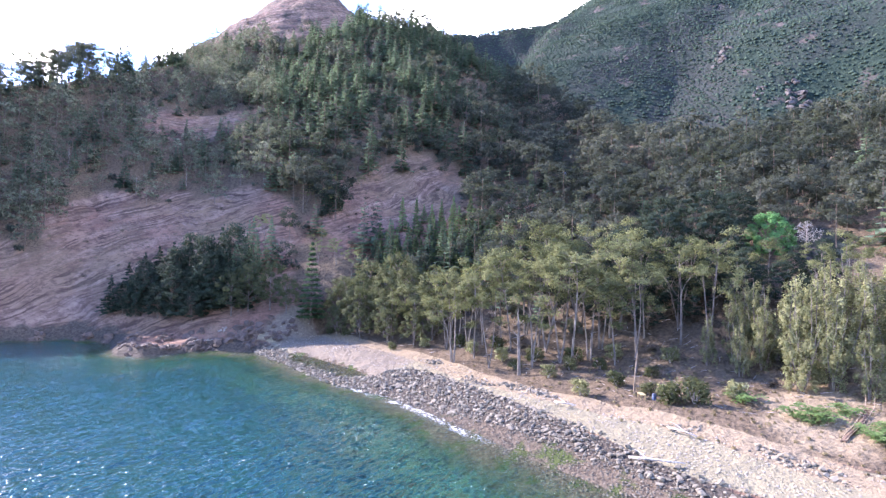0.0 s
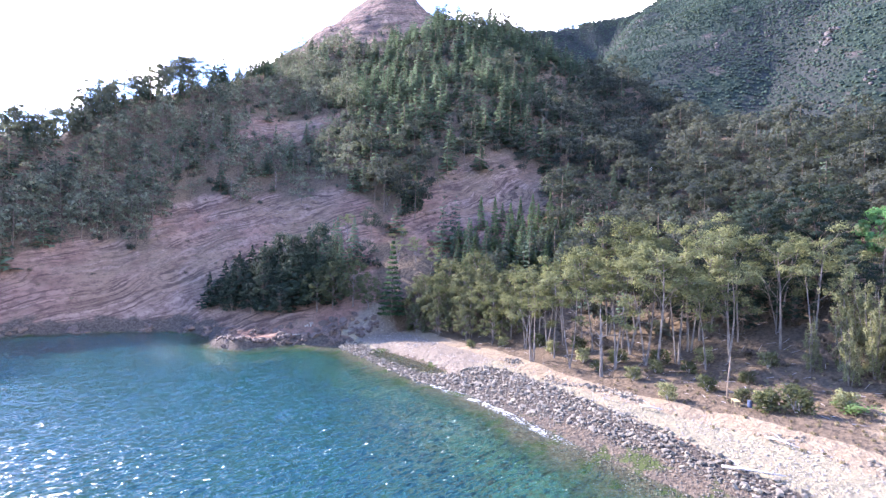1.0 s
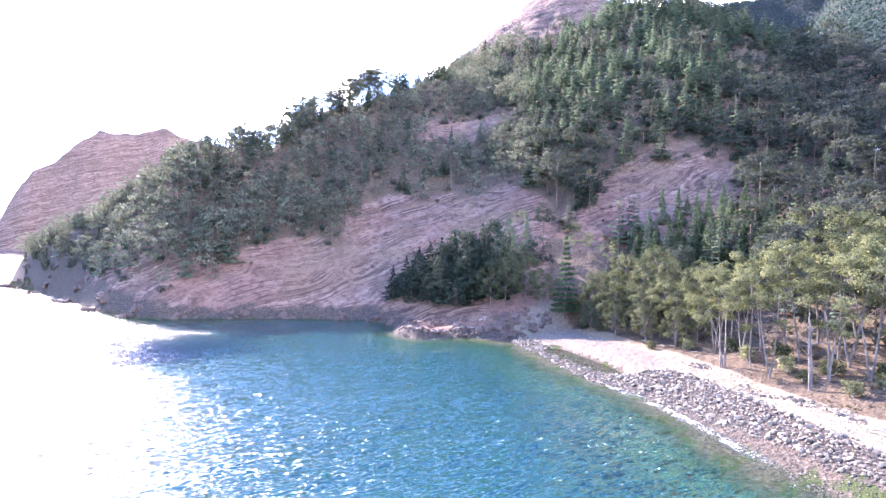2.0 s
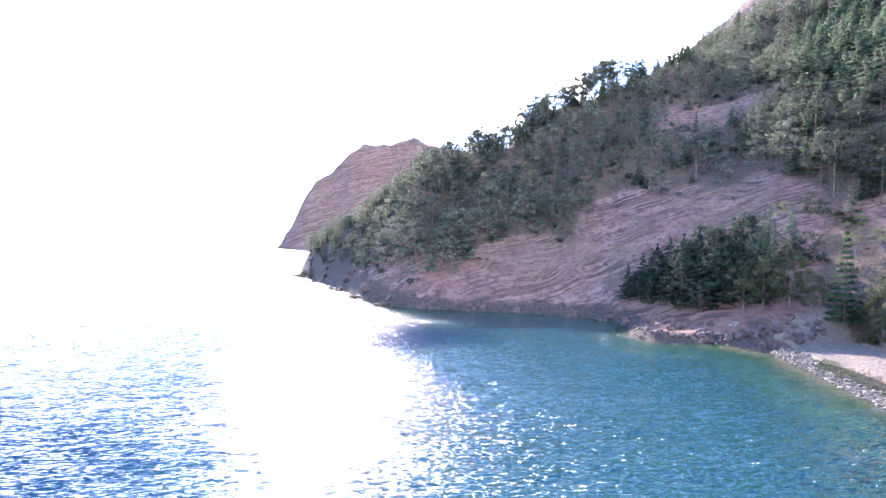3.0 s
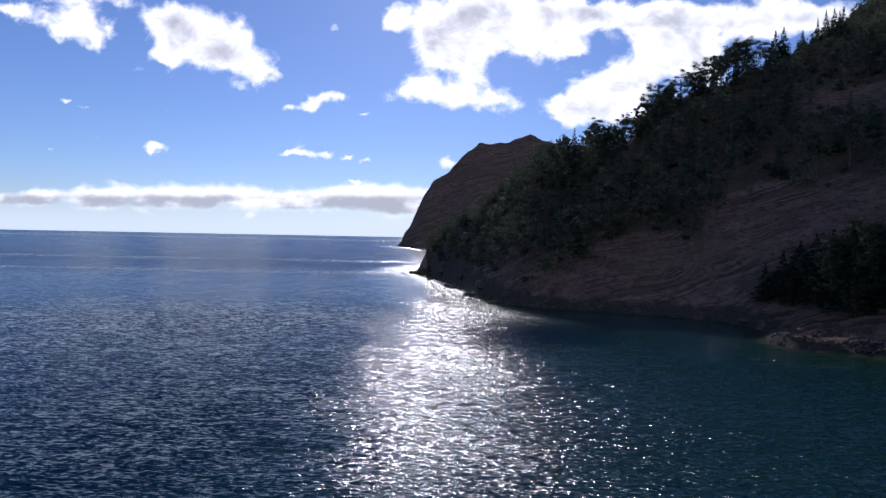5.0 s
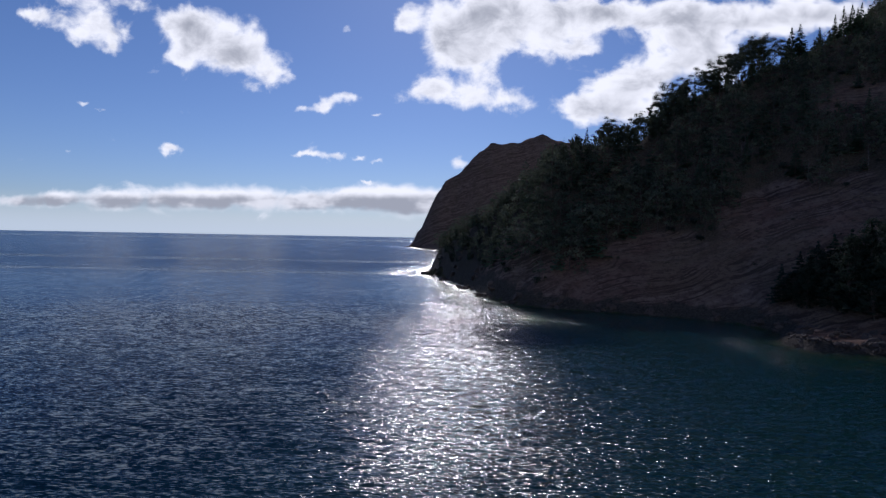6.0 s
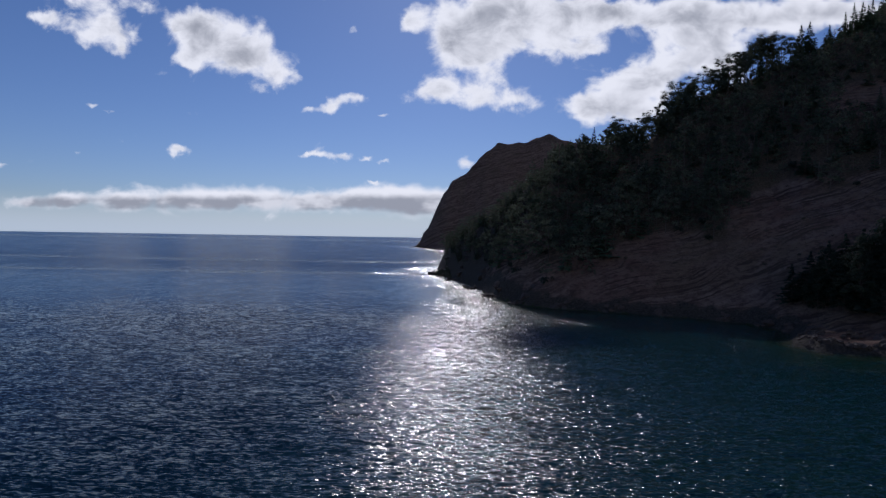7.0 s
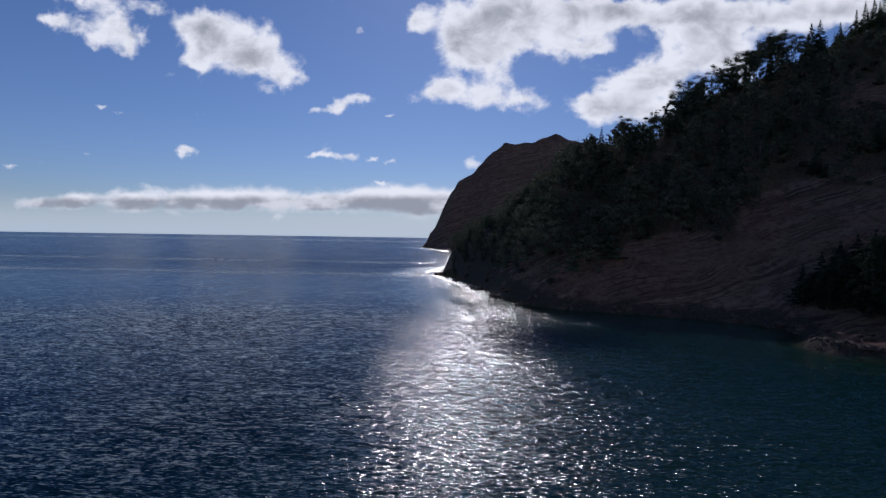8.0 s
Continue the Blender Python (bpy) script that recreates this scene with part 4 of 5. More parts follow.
# near gums: x, y, height, kind
NEAR_GUMS = [(98, 53, 17, 2), (101, 50, 17, 0), (97, 45, 15, 1), (99, 37, 18, 4), (101, 30, 21, 0), (103, 33, 21, 1), (104, 23, 15, 3), (102, 19, 14, 5),
             (112, 13, 19, 3), (113, 8, 18, 4), (108, 45, 20, 3), (110, 38, 21, 1), (112, 28, 21, 4), (115, 20, 18, 0), (107, 60, 14, 4), (111, 53, 18, 3),
             (112, 78, 13, 4), (115, 87, 12, 2), (115, 63, 15, 0), (118, 46, 21, 4), (120, 34, 22, 2), (106, 28, 20, 4), (106, 54, 15, 1), (113, 41, 22, 5), (116, 27, 21, 3), (108, 20, 18, 1),
             (114, 50, 20, 0), (119, 40, 23, 1), (113, 60, 15, 5), (121, 26, 20, 5), (118, 68, 14, 4), (107, 40, 18, 0), (110, 70, 13, 1), (118, 14, 17, 2), (122, 9, 14, 3), (119, 4, 12, 1),
             (124, -8, 11, 3), (128, -14, 11, 4), (122, -14, 13, 1), (126, -1, 12, 0)]
for x, y, h, k in NEAR_GUMS:
    plant.put(gums[k], x, y, 1.12 * h / GUM_H, rng.random() * 6.3)
for x, y, h, k in [(106, 4, 11, 0), (109, 1, 13, 1), (114, 3, 12, 2), (98, -5, 13, 2), (101, -7, 16, 1), (104, -4, 16, 0), (112, -12, 15, 2), (108, -9, 16, 1), (110, -17, 17, 0), (103, -10, 15, 2), (99, -9, 13, 1), (106, -14, 16, 0), (106, -1, 13, 2),
                   (114, -7, 13, 2), (115, -14, 13, 1), (105, 8, 9, 0), (96, -13, 11, 0), (118, -20, 15, 2), (109, -24, 17, 1), (101, -22, 17, 0), (104, 0, 11, 1), (103, -17, 16, 2), (102, 3, 9, 0)]:
    plant.put(greys[k], x, y, h / 16.0, rng.random() * 6.3)
plant.put(norfolk, 112, 104, 1.08, 0.3)
for x, y, h, k in [(143, 12, 20, 0), (156, 6, 15, 1), (136, 20, 18, 1), (128, 14, 13, 0), (150, 22, 18, 1), (138, 9, 16, 1), (124, -3, 9, 0), (130, -5, 8, 1), (138, -6, 6, 0), (134, 6, 11, 1), (141, -11, 6, 1), (127, 3, 11, 0), (131, -11, 8, 1), (121, 3, 11, 1), (132, 5, 8, 0), (120, 12, 9, 0), (124, 16, 10, 1), (128, 20, 12, 0), (131, 14, 13, 1), (118, 20, 8, 0), (123, 24, 10, 1), (127, 9, 10, 0), (134, 25, 14, 1), (126, 30, 11, 0), (121, 30, 9, 1), (140, 30, 16, 0), (133, 33, 13, 1), (128, -9, 7, 0), (120, -6, 7, 1)]:
    plant.put(cypress[k], x, y, h / 17.0, rng.random() * 6.3)
for x, y, h, k in [(89, 156, 10, 0), (92, 153, 12, 1), (91, 148, 11, 2), (94, 149, 13, 3), (95, 144, 12, 0), (97, 147, 15, 1), (98, 141, 16, 2), (95, 138, 14, 3), (100, 138, 18, 0), (98, 134, 15, 1), (102, 134, 19, 2), (101, 130, 16, 3), (105, 131, 20, 0),
                   (104, 127, 17, 1), (107, 128, 21, 2), (103, 141, 17, 3), (100, 145, 15, 0), (96, 152, 12, 1)]:
    plant.put(shades[k], x, y, h / 15.0, rng.random() * 6.3)
for x, y, h, k in [(90, 152, 9, 0), (94, 146, 11, 1), (97, 137, 12, 0), (101, 133, 13, 1), (99, 143, 13, 0), (93, 141, 9, 1), (104, 134, 15, 0), (96, 131, 9, 1)]:
    plant.put(cypress[k], x, y, h / 17.0, rng.random() * 6.3)
plant.put(fresh, 146, -1.2, 1.0, 0.4)
pale_tree = plant_kind("flowering_tree", bushy_tree(rng, 7.0, 0.5, 0.3, 0.2, 40, 26), TWIG, LEAF_PALE, "pale grey nearly leafless tree beside the lawn", "tree")
plant.put(pale_tree, 151, -8.4, 0.95, 0.0)

# gums and shrubby trees on the rocky point
point_tree = plant_kind("point_tree", bushy_tree(rng, 12.0, 0.45, 0.25, 0.32, 38, 100), BARK_GUM, LEAF_SHRUB,
                        "spreading olive tree on the rocky point", "tree", "trees on the point")
crest_tree = [plant_kind("crest_tree", bushy_tree(rng, 9.0, 0.42, 0.06, 0.34, 36, 95), BARK_GUM, LEAF_SPUR,
                         "dense dark bushy tree on the headland crest", "tree", "trees on the crest") for _ in range(3)]
for x, y, h in [(102, 123, 12), (105, 120, 13), (108, 115, 13), (109, 110, 10), (117, 99, 11), (114, 90, 12), (119, 92, 12), (116, 84, 11), (110, 86, 8), (113, 81, 10), (118, 78, 12), (112, 95, 8), (121, 86, 13), (123, 80, 13), (109, 77, 8), (117, 72, 12), (122, 73, 13), (119, 98, 12), (124, 94, 13), (108, 69, 8), (113, 67, 10), (126, 86, 14)]:
    plant.put(point_tree, x, y, h / 12.0, rng.random() * 6.3)

# pines: the dark clump on the slope, the skyline, scattered ones
SPOTS = [(116, 131, 16), (120, 128, 15), (111, 132, 15), (113, 126, 14), (149, 127, 11), (151, 133, 12), (131, 102, 13), (139, 98, 15), (138, 91, 14), (144, 87, 14), (147, 81, 14), (148, 74, 14),
         (133, 191, 10), (142, 189, 11), (115, 196, 11), (106, 211, 10), (91, 216, 10), (134, 94, 12), (141, 80, 13), (152, 70, 14), (157, 62, 15), (136, 66, 14), (128, 98, 11), (126, 90, 12), (133, 84, 12), (140, 104, 9), (146, 100, 8), (152, 92, 9), (150, 86, 11), (156, 82, 9), (161, 79, 10), (158, 74, 12), (143, 94, 10), (136, 100, 10), (150, 97, 7), (164, 84, 8), (154, 66, 12), (147, 68, 12), (141, 73, 12), (166, 76, 10), (170, 82, 7)]
for i, (x, y, h) in enumerate(SPOTS):
    plant.put(firs[i % 4], x, y, h / 15.0, rng.random() * 6.3)

# young pines between the bare patch and the gums, slope gums and dead stems
for i in range(46):
    a, q = i * 2.4, math.sqrt((i + 0.5) / 46)
    x, y = 149 + 20 * q * math.cos(a) + rng.normal(), 87 + 20 * q * math.sin(a) + rng.normal()
    plant.put(youngs[i % 3], x, y, (5.5 + 6 * rng.random()) / 9.0, rng.random() * 6.3)
for x, y, h in [(147, 131, 9), (124, 135, 12), (154, 176, 9), (165, 130, 6), (154, 134, 8), (146, 139, 9), (149, 154, 8), (127, 116, 9), (130, 111, 9), (128, 104, 10), (133, 120, 8), (158, 140, 9)]:
    plant.put(gums[int(rng.integers(6))], x, y, h / GUM_H, rng.random() * 6.3)
for x, y, h in [(105, 125, 17), (108, 122, 13), (117, 134, 13), (147, 152, 10), (147, 176, 11), (132, 192, 9), (146, 130, 11), (161, 138, 9), (146, 206, 9), (156, 198, 9), (152, 188, 10), (190, 90, 12), (196, 75, 12), (185, 96, 10), (201, 71, 12)]:
    plant.put(firs[int(rng.integers(4))], x, y, h / 15.0, rng.random() * 6.3)

# trees along the crest, seen against the sky
crest = RIDGES[0][0]
for k in np.arange(0.7, 10.4, 0.06):
    i = int(k)
    a, b = crest[i], crest[min(i + 1, len(crest) - 1)]
    x = a[0] + (b[0] - a[0]) * (k - i) + rng.normal() * 4
    y = a[1] + (b[1] - a[1]) * (k - i) + rng.normal() * 4 - 3
    tall = float(np.interp(k, (0.7, 2.5, 4.5, 5, 5.4, 6, 6.5, 7, 7.6, 8.1, 8.4, 9.5), (4.5, 5, 6, 7, 9, 11, 12.5, 10, 11, 11.5, 6, 5)))
    roll = rng.random()
    if 5.6 < k < 8.4 and roll < 0.3:
        plant.put(crest_gums[int(rng.integers(3))], x, y, (tall + 0.5 + 3.5 * rng.random()) / GUM_H, rng.random() * 6.3)
    elif roll < (0.9 if k < 6.5 else 0.62):
        plant.put(crest_tree[int(rng.integers(3))], x, y, tall * (0.55 + 0.55 * rng.random()) / 9.0, rng.random() * 6.3)
    else:
        plant.put(firs[int(rng.integers(4))], x, y, tall * (0.75 + 0.55 * rng.random()) / 15.0, rng.random() * 6.3)
for x, y, h in [(92, 262, 13), (97, 263, 15), (103, 262, 13), (111, 262, 14), (117, 262, 14), (122, 262, 16), (128, 262, 18), (131, 263, 19), (136, 263, 18), (139, 264, 15), (126, 260, 16)]:
    plant.put(crest_gums[int(rng.integers(3))], x, y, h / GUM_H, rng.random() * 6.3)
for x, y, h in [(152, 259, 14), (166, 257, 11), (169, 256, 13), (172, 255, 13), (175, 256, 11), (160, 258, 9)]:
    plant.put(firs[int(rng.integers(4))], x, y, h / 15.0, rng.random() * 6.3)
for x, y, h in [(150, 262, 15), (181, 262, 14), (186, 264, 11)]:
    plant.put(firs[int(rng.integers(4))], x, y, h / 15.0, rng.random() * 6.3)


# ---------------------------------------------------------------- forest that nobody could count
def low_gum(rng, h, count=30, size=0.046, base=0.46):
    """A domed gum crown of separate clumps over a bare lower stem."""
    heap = Heap()
    wide = 0.30 + 0.08 * rng.random()
    for i in range(17):
        a, up = i * 2.4 + rng.random(), (i + 0.5) / 17
        r = h * wide * math.sqrt(1 - up * up) * (0.75 + 0.35 * rng.random())
        z = h * (base + (0.86 - base) * up + 0.06 * rng.normal())
        k = h * (0.10 + 0.05 * rng.random())
        heap.leaves(rng, np.array((math.cos(a) * r, math.sin(a) * r, z)), (k, k, k * 0.6), count, size * h, 0.4, 0.45, (0, 0, 0.35 * h), True)
    return heap


def low_fir(rng, h):
    return conifer(rng, h, 0.23 + 0.07 * rng.random(), 11, 6, 0.12, 0.08, 0.3, 0.85, 2, False)[1]


def low_bush(rng, h, lumps=6, count=18, size=0.27):
    heap = Heap()
    for _ in range(lumps):
        a, r = rng.random() * 6.3, h * 0.5 * math.sqrt(rng.random())
        heap.leaves(rng, np.array((math.cos(a) * r, math.sin(a) * r, h * (0.3 + 0.3 * rng.random()))), (h * 0.35, h * 0.35, h * 0.3), count, size * h, 0.2, 0.5, (0, 0, 0), True)
    return heap


def low_dome(rng):
    """A rounded, uneven cushion of scrub."""
    heap, n = Heap(), 5
    rows = [(0.0, 0.95)] + [(0.55, 0.72)] * n + [(1.0, -0.15)] * n
    a = np.array([0.0] + [i * 6.283 / n for i in range(n)] + [(i + 0.5) * 6.283 / n for i in range(n)]) + 0.25 * rng.normal(size=2 * n + 1)
    r = np.array([q[0] for q in rows]) * (1 + 0.32 * rng.normal(size=len(rows)))
    z = np.array([q[1] for q in rows]) * (1 + 0.2 * rng.normal(size=len(rows)))
    v = np.stack([np.cos(a) * r, np.sin(a) * r, z], 1)
    f = [(0, 1 + i, 1 + (i + 1) % n) for i in range(n)]
    f += [t for i in range(n) for t in ((1 + i, 1 + n + i, 1 + (i + 1) % n), (1 + (i + 1) % n, 1 + n + i, 1 + n + (i + 1) % n))]
    heap.put(v, f, v * (0.8, 0.8, 0.4) + (0, 0, 0.45))
    return heap


def forest(name, label, protos, places, leaf_m, bark_m=None):
    """Many trees in one mesh: places are rows of x, y, z, scale, turn, tint."""
    vs, fs, ns, tints, idx, n = [], [], [], [], [], 0
    arrays = [(*p.arrays(), p.normals()) for p in protos]
    pole_f = np.array([(0, 1, 4), (0, 4, 3), (1, 2, 5), (1, 5, 4), (2, 0, 3), (2, 3, 5)])
    for i, (x, y, z, s, turn, tint) in enumerate(places):
        v, f, soft = arrays[i % len(arrays)]
        c, q = math.cos(turn), math.sin(turn)
        ns.append(np.stack([soft[:, 0] * c - soft[:, 1] * q, soft[:, 0] * q + soft[:, 1] * c, soft[:, 2]], 1))
        out = np.stack([x + s * (v[:, 0] * c - v[:, 1] * q), y + s * (v[:, 0] * q + v[:, 1] * c), z + s * v[:, 2]], 1)
        vs.append(out), fs.append(f + n), tints.append(np.full(len(v), tint)), idx.append(np.zeros(len(f), int))
        n += len(v)
        if bark_m is not None:
            r = 0.016 * s * 12
            ring = [(math.cos(k * 2.1) * r, math.sin(k * 2.1) * r) for k in range(3)]
            vs.append(np.array([(x + a, y + b, z - 0.8) for a, b in ring] + [(x + a * 0.4, y + b * 0.4, z + s * 10) for a, b in ring]))
            ns.append(np.array([(a / r, b / r, 0.0) for a, b in ring] * 2))
            fs.append(pole_f + n), tints.append(np.zeros(6)), idx.append(np.ones(6, int))
            n += 6
    me = mesh_of(name, np.concatenate(vs), np.concatenate(fs), [leaf_m] + ([bark_m] if bark_m else []), np.concatenate(idx), {"tint": np.concatenate(tints)}, True, np.concatenate(ns))
    return tagged(new(name, me), label, "trees", kind="stuff")


def sow(rng, n, box, keep, gap):
    """Random places in a box that pass keep(x, y), not closer than gap to one another."""
    x, y = rng.uniform(box[0], box[1], n), rng.uniform(box[2], box[3], n)
    p = keep(x, y)
    ok = rng.random(n) < p
    x, y = x[ok], y[ok]
    taken, out = {}, []
    for a, b in zip(x, y):
        i, j = int(a // gap), int(b // gap)
        if all((a - c) ** 2 + (b - d) ** 2 > gap * gap for u in (-1, 0, 1) for v in (-1, 0, 1) for c, d in taken.get((i + u, j + v), ())):
            taken.setdefault((i, j), []).append((a, b))
            out.append((a, b))
    return np.array(out)


def bearing_of(x, y):
    return np.degrees(np.arctan2(x, y))


def wooded(x, y):
    az, r, sd, h = bearing_of(x, y), np.hypot(x, y), shore_distance(x, y), height(x, y)
    p = (1 - bareness(x, y)) ** 1.5 * (sd > np.where(az < 14, 5, 24)) * (h > 6) * (az > -4) * (az < 101) * (r < np.interp(az, (60, 72, 80), (520, 400, 330)))
    p = p * np.where((az < 40) & (h < 80) & (h > 40) & (az > 14), 0.45, 1.0) 
    p = p * np.where((sd < 60) & (az > 45), 0.0 + (sd > 42), 1.0)
    p = p * np.where((az < 36) & (az > 5), ease(line_near(x, y, RIDGES[0][0])[0], 6, 16), 1.0)
    p = p * (1 - np.clip(spot(x, y, 155, -11, 11, 6), 0, 1)) * (1 - spot(x, y, 129, -4, 30, 16, 2)) * np.where((az > 74) & (r < 150), 0.0, 1.0) * (1 - spot(x, y, 222, 71, 16, 6, 18)) * (1 - spot(x, y, 141, 13, 14, 12)) * (1 - spot(x, y, 149, 87, 27, 24))
    return p


def places_of(pts, size, rng, tint=0.28, wide=60, deep=0.5):
    z = height(pts[:, 0], pts[:, 1])
    patch = fbm(pts[:, 0], pts[:, 1], wide, 3, 77)
    return [(x, y, h, size * float(np.interp(math.degrees(math.atan2(x, y)), (2, 9, 24, 36, 46), (0.72, 0.88, 0.84, 0.62, 1.0))) * (0.55 + 0.9 * rng.random() ** 1.4), rng.random() * 6.3, tint * rng.normal() + deep * q) for (x, y), h, q in zip(pts, z, patch)]


def firry(x, y):
    """Where pines rather than gums grow: the high slopes."""
    az, h = bearing_of(x, y), height(x, y)
    return np.clip(ease(az, 34, 42) * ease(az, 72, 60) * (0.35 + 0.65 * ease(h, 45, 90)) + ease(h, 120, 160), 0.06, 0.95)


fr = np.random.default_rng(21)
low_gums = [low_gum(fr, 12.0, 62, 0.043) for _ in range(5)]
low_firs = [low_fir(fr, 12.0) for _ in range(5)]
low_bushes = [low_bush(fr, 2.0) for _ in range(4)]
all_trees = sow(fr, 40000, (-30, 470, -130, 440), lambda x, y: wooded(x, y) * ((bearing_of(x, y) > 43) | (np.hypot(x, y) > 420)), 4.6)
spur_trees = sow(fr, 26000, (-30, 300, 140, 440), lambda x, y: wooded(x, y) * (bearing_of(x, y) <= 43) * (np.hypot(x, y) <= 420), 3.5)
spur_fir = fr.random(len(spur_trees)) < 0.25
pick = fr.random(len(all_trees)) < firry(all_trees[:, 0], all_trees[:, 1])
near = np.hypot(all_trees[:, 0], all_trees[:, 1]) < 235
coarse_gums = [low_gum(fr, 12.0, 34, 0.054) for _ in range(5)]
forest("hillside_pines", "dense dark pines over the upper slopes", low_firs, places_of(all_trees[pick], 1.08, fr), LEAF_PINE, BARK_PINE)
forest("lower_forest", "dull olive gum forest over the lower slopes", low_gums, places_of(all_trees[~pick & near], 1.12, fr), LEAF_FOREST, BARK_PINE)
forest("upper_forest", "dull olive gum forest on the farther slopes", coarse_gums, places_of(all_trees[~pick & ~near], 1.2, fr), LEAF_FOREST, BARK_PINE)
spur_gums = [low_gum(fr, 12.0, 18, 0.068, 0.2) for _ in range(6)]
forest("spur_forest", "mixed grey green woodland along the headland slope", spur_gums, places_of(spur_trees[~spur_fir], 1.15, fr), LEAF_SPUR, BARK_PINE)
forest("spur_pines", "dark pines scattered along the headland slope", low_firs, places_of(spur_trees[spur_fir], 1.0, fr), LEAF_PINE, BARK_PINE)
under = sow(fr, 16000, (0, 400, -100, 400), lambda x, y: 0.6 * wooded(x, y) * (np.hypot(x, y) < 360), 4.2)
forest("understory", "dense shrubs under the slope forest", low_bushes, places_of(under, 1.7, fr), LEAF_FOREST)
thin_bushes = [low_bush(fr, 2.0, 5, 9, 0.36) for _ in range(5)]
bushes = sow(fr, 16000, (-20, 330, -40, 420), lambda x, y: 0.6 * (shore_distance(x, y) > 8) * (height(x, y) > 5) * (np.hypot(x, y) < 420) * (0.10 + 0.90 * (fbm(x, y, 26, 3, 8) > 0.02)), 2.4)
forest("slope_scrub", "scattered dry bushes on bare slopes", thin_bushes, places_of(bushes, 0.62, fr), LEAF_HEATH)
scrub = sow(fr, 330000, (200, 1250, -250, 850), lambda x, y: 1.0 * (np.hypot(x, y) > 400) * (bearing_of(x, y) > 53) * (bearing_of(x, y) < 100) * (height(x, y) > 75)
            * (0.35 + 0.65 * (fbm(x, y, 140, 4, 15) > -0.12)), 2.7)
mounds = [low_dome(fr) for _ in range(8)]
forest("mountain_scrub", "green scrub covering the far mountain side", mounds, places_of(scrub, 1.75, fr, 0.35, 240, 0.7), LEAF_SCRUB)


# ---------------------------------------------------------------- boulders
def boulder_mesh(rng, flat=0.7):
    bm = bmesh.new()
    bmesh.ops.create_icosphere(bm, subdivisions=1, radius=1.0)
    v = np.array([p.co for p in bm.verts])
    f = np.array([[p.index for p in face.verts] for face in bm.faces])
    bm.free()
    keep = rng.normal(size=(10, 3))
    keep /= np.linalg.norm(keep, axis=1)[:, None]
    for k in keep:  # chop flats off the ball
        d = v @ k
        v = v - np.clip(d - 0.42 - 0.3 * rng.random(), 0, None)[:, None] * k
    return v * (1.0, 0.8 + 0.3 * rng.random(), flat), f


br = np.random.default_rng(5)
shapes = [boulder_mesh(br) for _ in range(8)]
meshes = [mesh_of("stone", v, f, [STONE]) for v, f in shapes]


def bank_density(x, y):
    sd = shore_distance(x, y)
    bar = ease(sd - bank_foot(y), -1.0, 0.6) * ease(sd - bank_head(y), 0.8, -1.6) * (y < 107)
    bar = bar * np.where(y < 60, 0.75 + 0.25 * (fbm(x, y, 7, 3, 29) > -0.12), 1.0)
    d, _ = line_near(x, y, [(97, 57), (88.6, 42.5), (87.2, 32), (81.2, 21), (79, 13), (76, 6), (75, 1), (71.7, -4.4), (69.2, -9), (63, -26)])
    row = ease(d, 1.9, 0.4) * 0.85 * (fbm(x, y, 5, 2, 33) > -0.1)
    return np.maximum(bar, row) * (x > 45)


bank = thing("boulder_bank", "bank of grey rounded boulders along the water's edge", "boulders")
spots = sow(br, 60000, (50, 110, -30, 110), bank_density, 0.43)
near_first = np.argsort(np.abs(spots[:, 1] - 18) + 3 * (spots[:, 0] < 50))
sizes = 0.20 + 0.46 * br.random(len(spots)) ** 2.2
sz = height(spots[:, 0], spots[:, 1])
rest = Heap()
for c, i in enumerate(near_first):
    x, y, s = spots[i][0], spots[i][1], sizes[i]
    turn = Euler((br.normal() * 0.3, br.normal() * 0.3, br.random() * 6.3)).to_matrix()
    if c < 280:
        ob = new("stone", meshes[c % 8])
        ob.parent = bank
        ob.matrix_basis = Matrix.Translation((x, y, sz[i] + s * 0.22)) @ turn.to_4x4() @ Matrix.Scale(s, 4)
    else:
        v, f = shapes[c % 8]
        rest.put(v @ np.array(turn).T * s + (x, y, sz[i] + s * 0.22), f)
tagged(part("shingle", rest, STONE, bank), kind="stuff")


def cobble(rng):
    """A small angular stone of eight faces."""
    v = np.array([(1, 0, 0), (-1, 0, 0), (0, 1, 0), (0, -1, 0), (0, 0, 1), (0, 0, -1)], float) * (0.6 + 0.5 * rng.random((6, 1))) + rng.normal(size=(6, 3)) * 0.15
    return v * (1, 0.9, 0.6), np.array([(0, 2, 4), (2, 1, 4), (1, 3, 4), (3, 0, 4), (2, 0, 5), (1, 2, 5), (3, 1, 5), (0, 3, 5)])


bits = [cobble(br) for _ in range(10)]
def strewn(name, label, pts, material_, least, most):
    """Many small stones in one mesh."""
    z = height(pts[:, 0], pts[:, 1])
    heap = Heap()
    for i, (x, y) in enumerate(pts):
        v, f = bits[i % 10]
        a, k = br.random() * 6.3, least + (most - least) * br.random() ** 2
        c, q = math.cos(a) * k, math.sin(a) * k
        heap.put(np.stack([x + v[:, 0] * c - v[:, 1] * q, y + v[:, 0] * q + v[:, 1] * c, z[i] + v[:, 2] * k + 0.03], 1), f)
    return tagged(part(name, heap, material_), label, "stones", kind="stuff")


def pebbly(x, y):
    sd = shore_distance(x, y)
    return (0.12 + 0.5 * (fbm(x, y, 6, 3, 19) > 0.04)) * ease(sd - bank_head(y), -1, 1) * ease(sd, 19, 15)


def low_shore(x, y):
    sd = shore_distance(x, y)
    return 0.8 * ease(sd, -4.5, -1.0) * ease(sd - bank_foot(y), 1.5, -0.5) * ease(y, 50, 40)


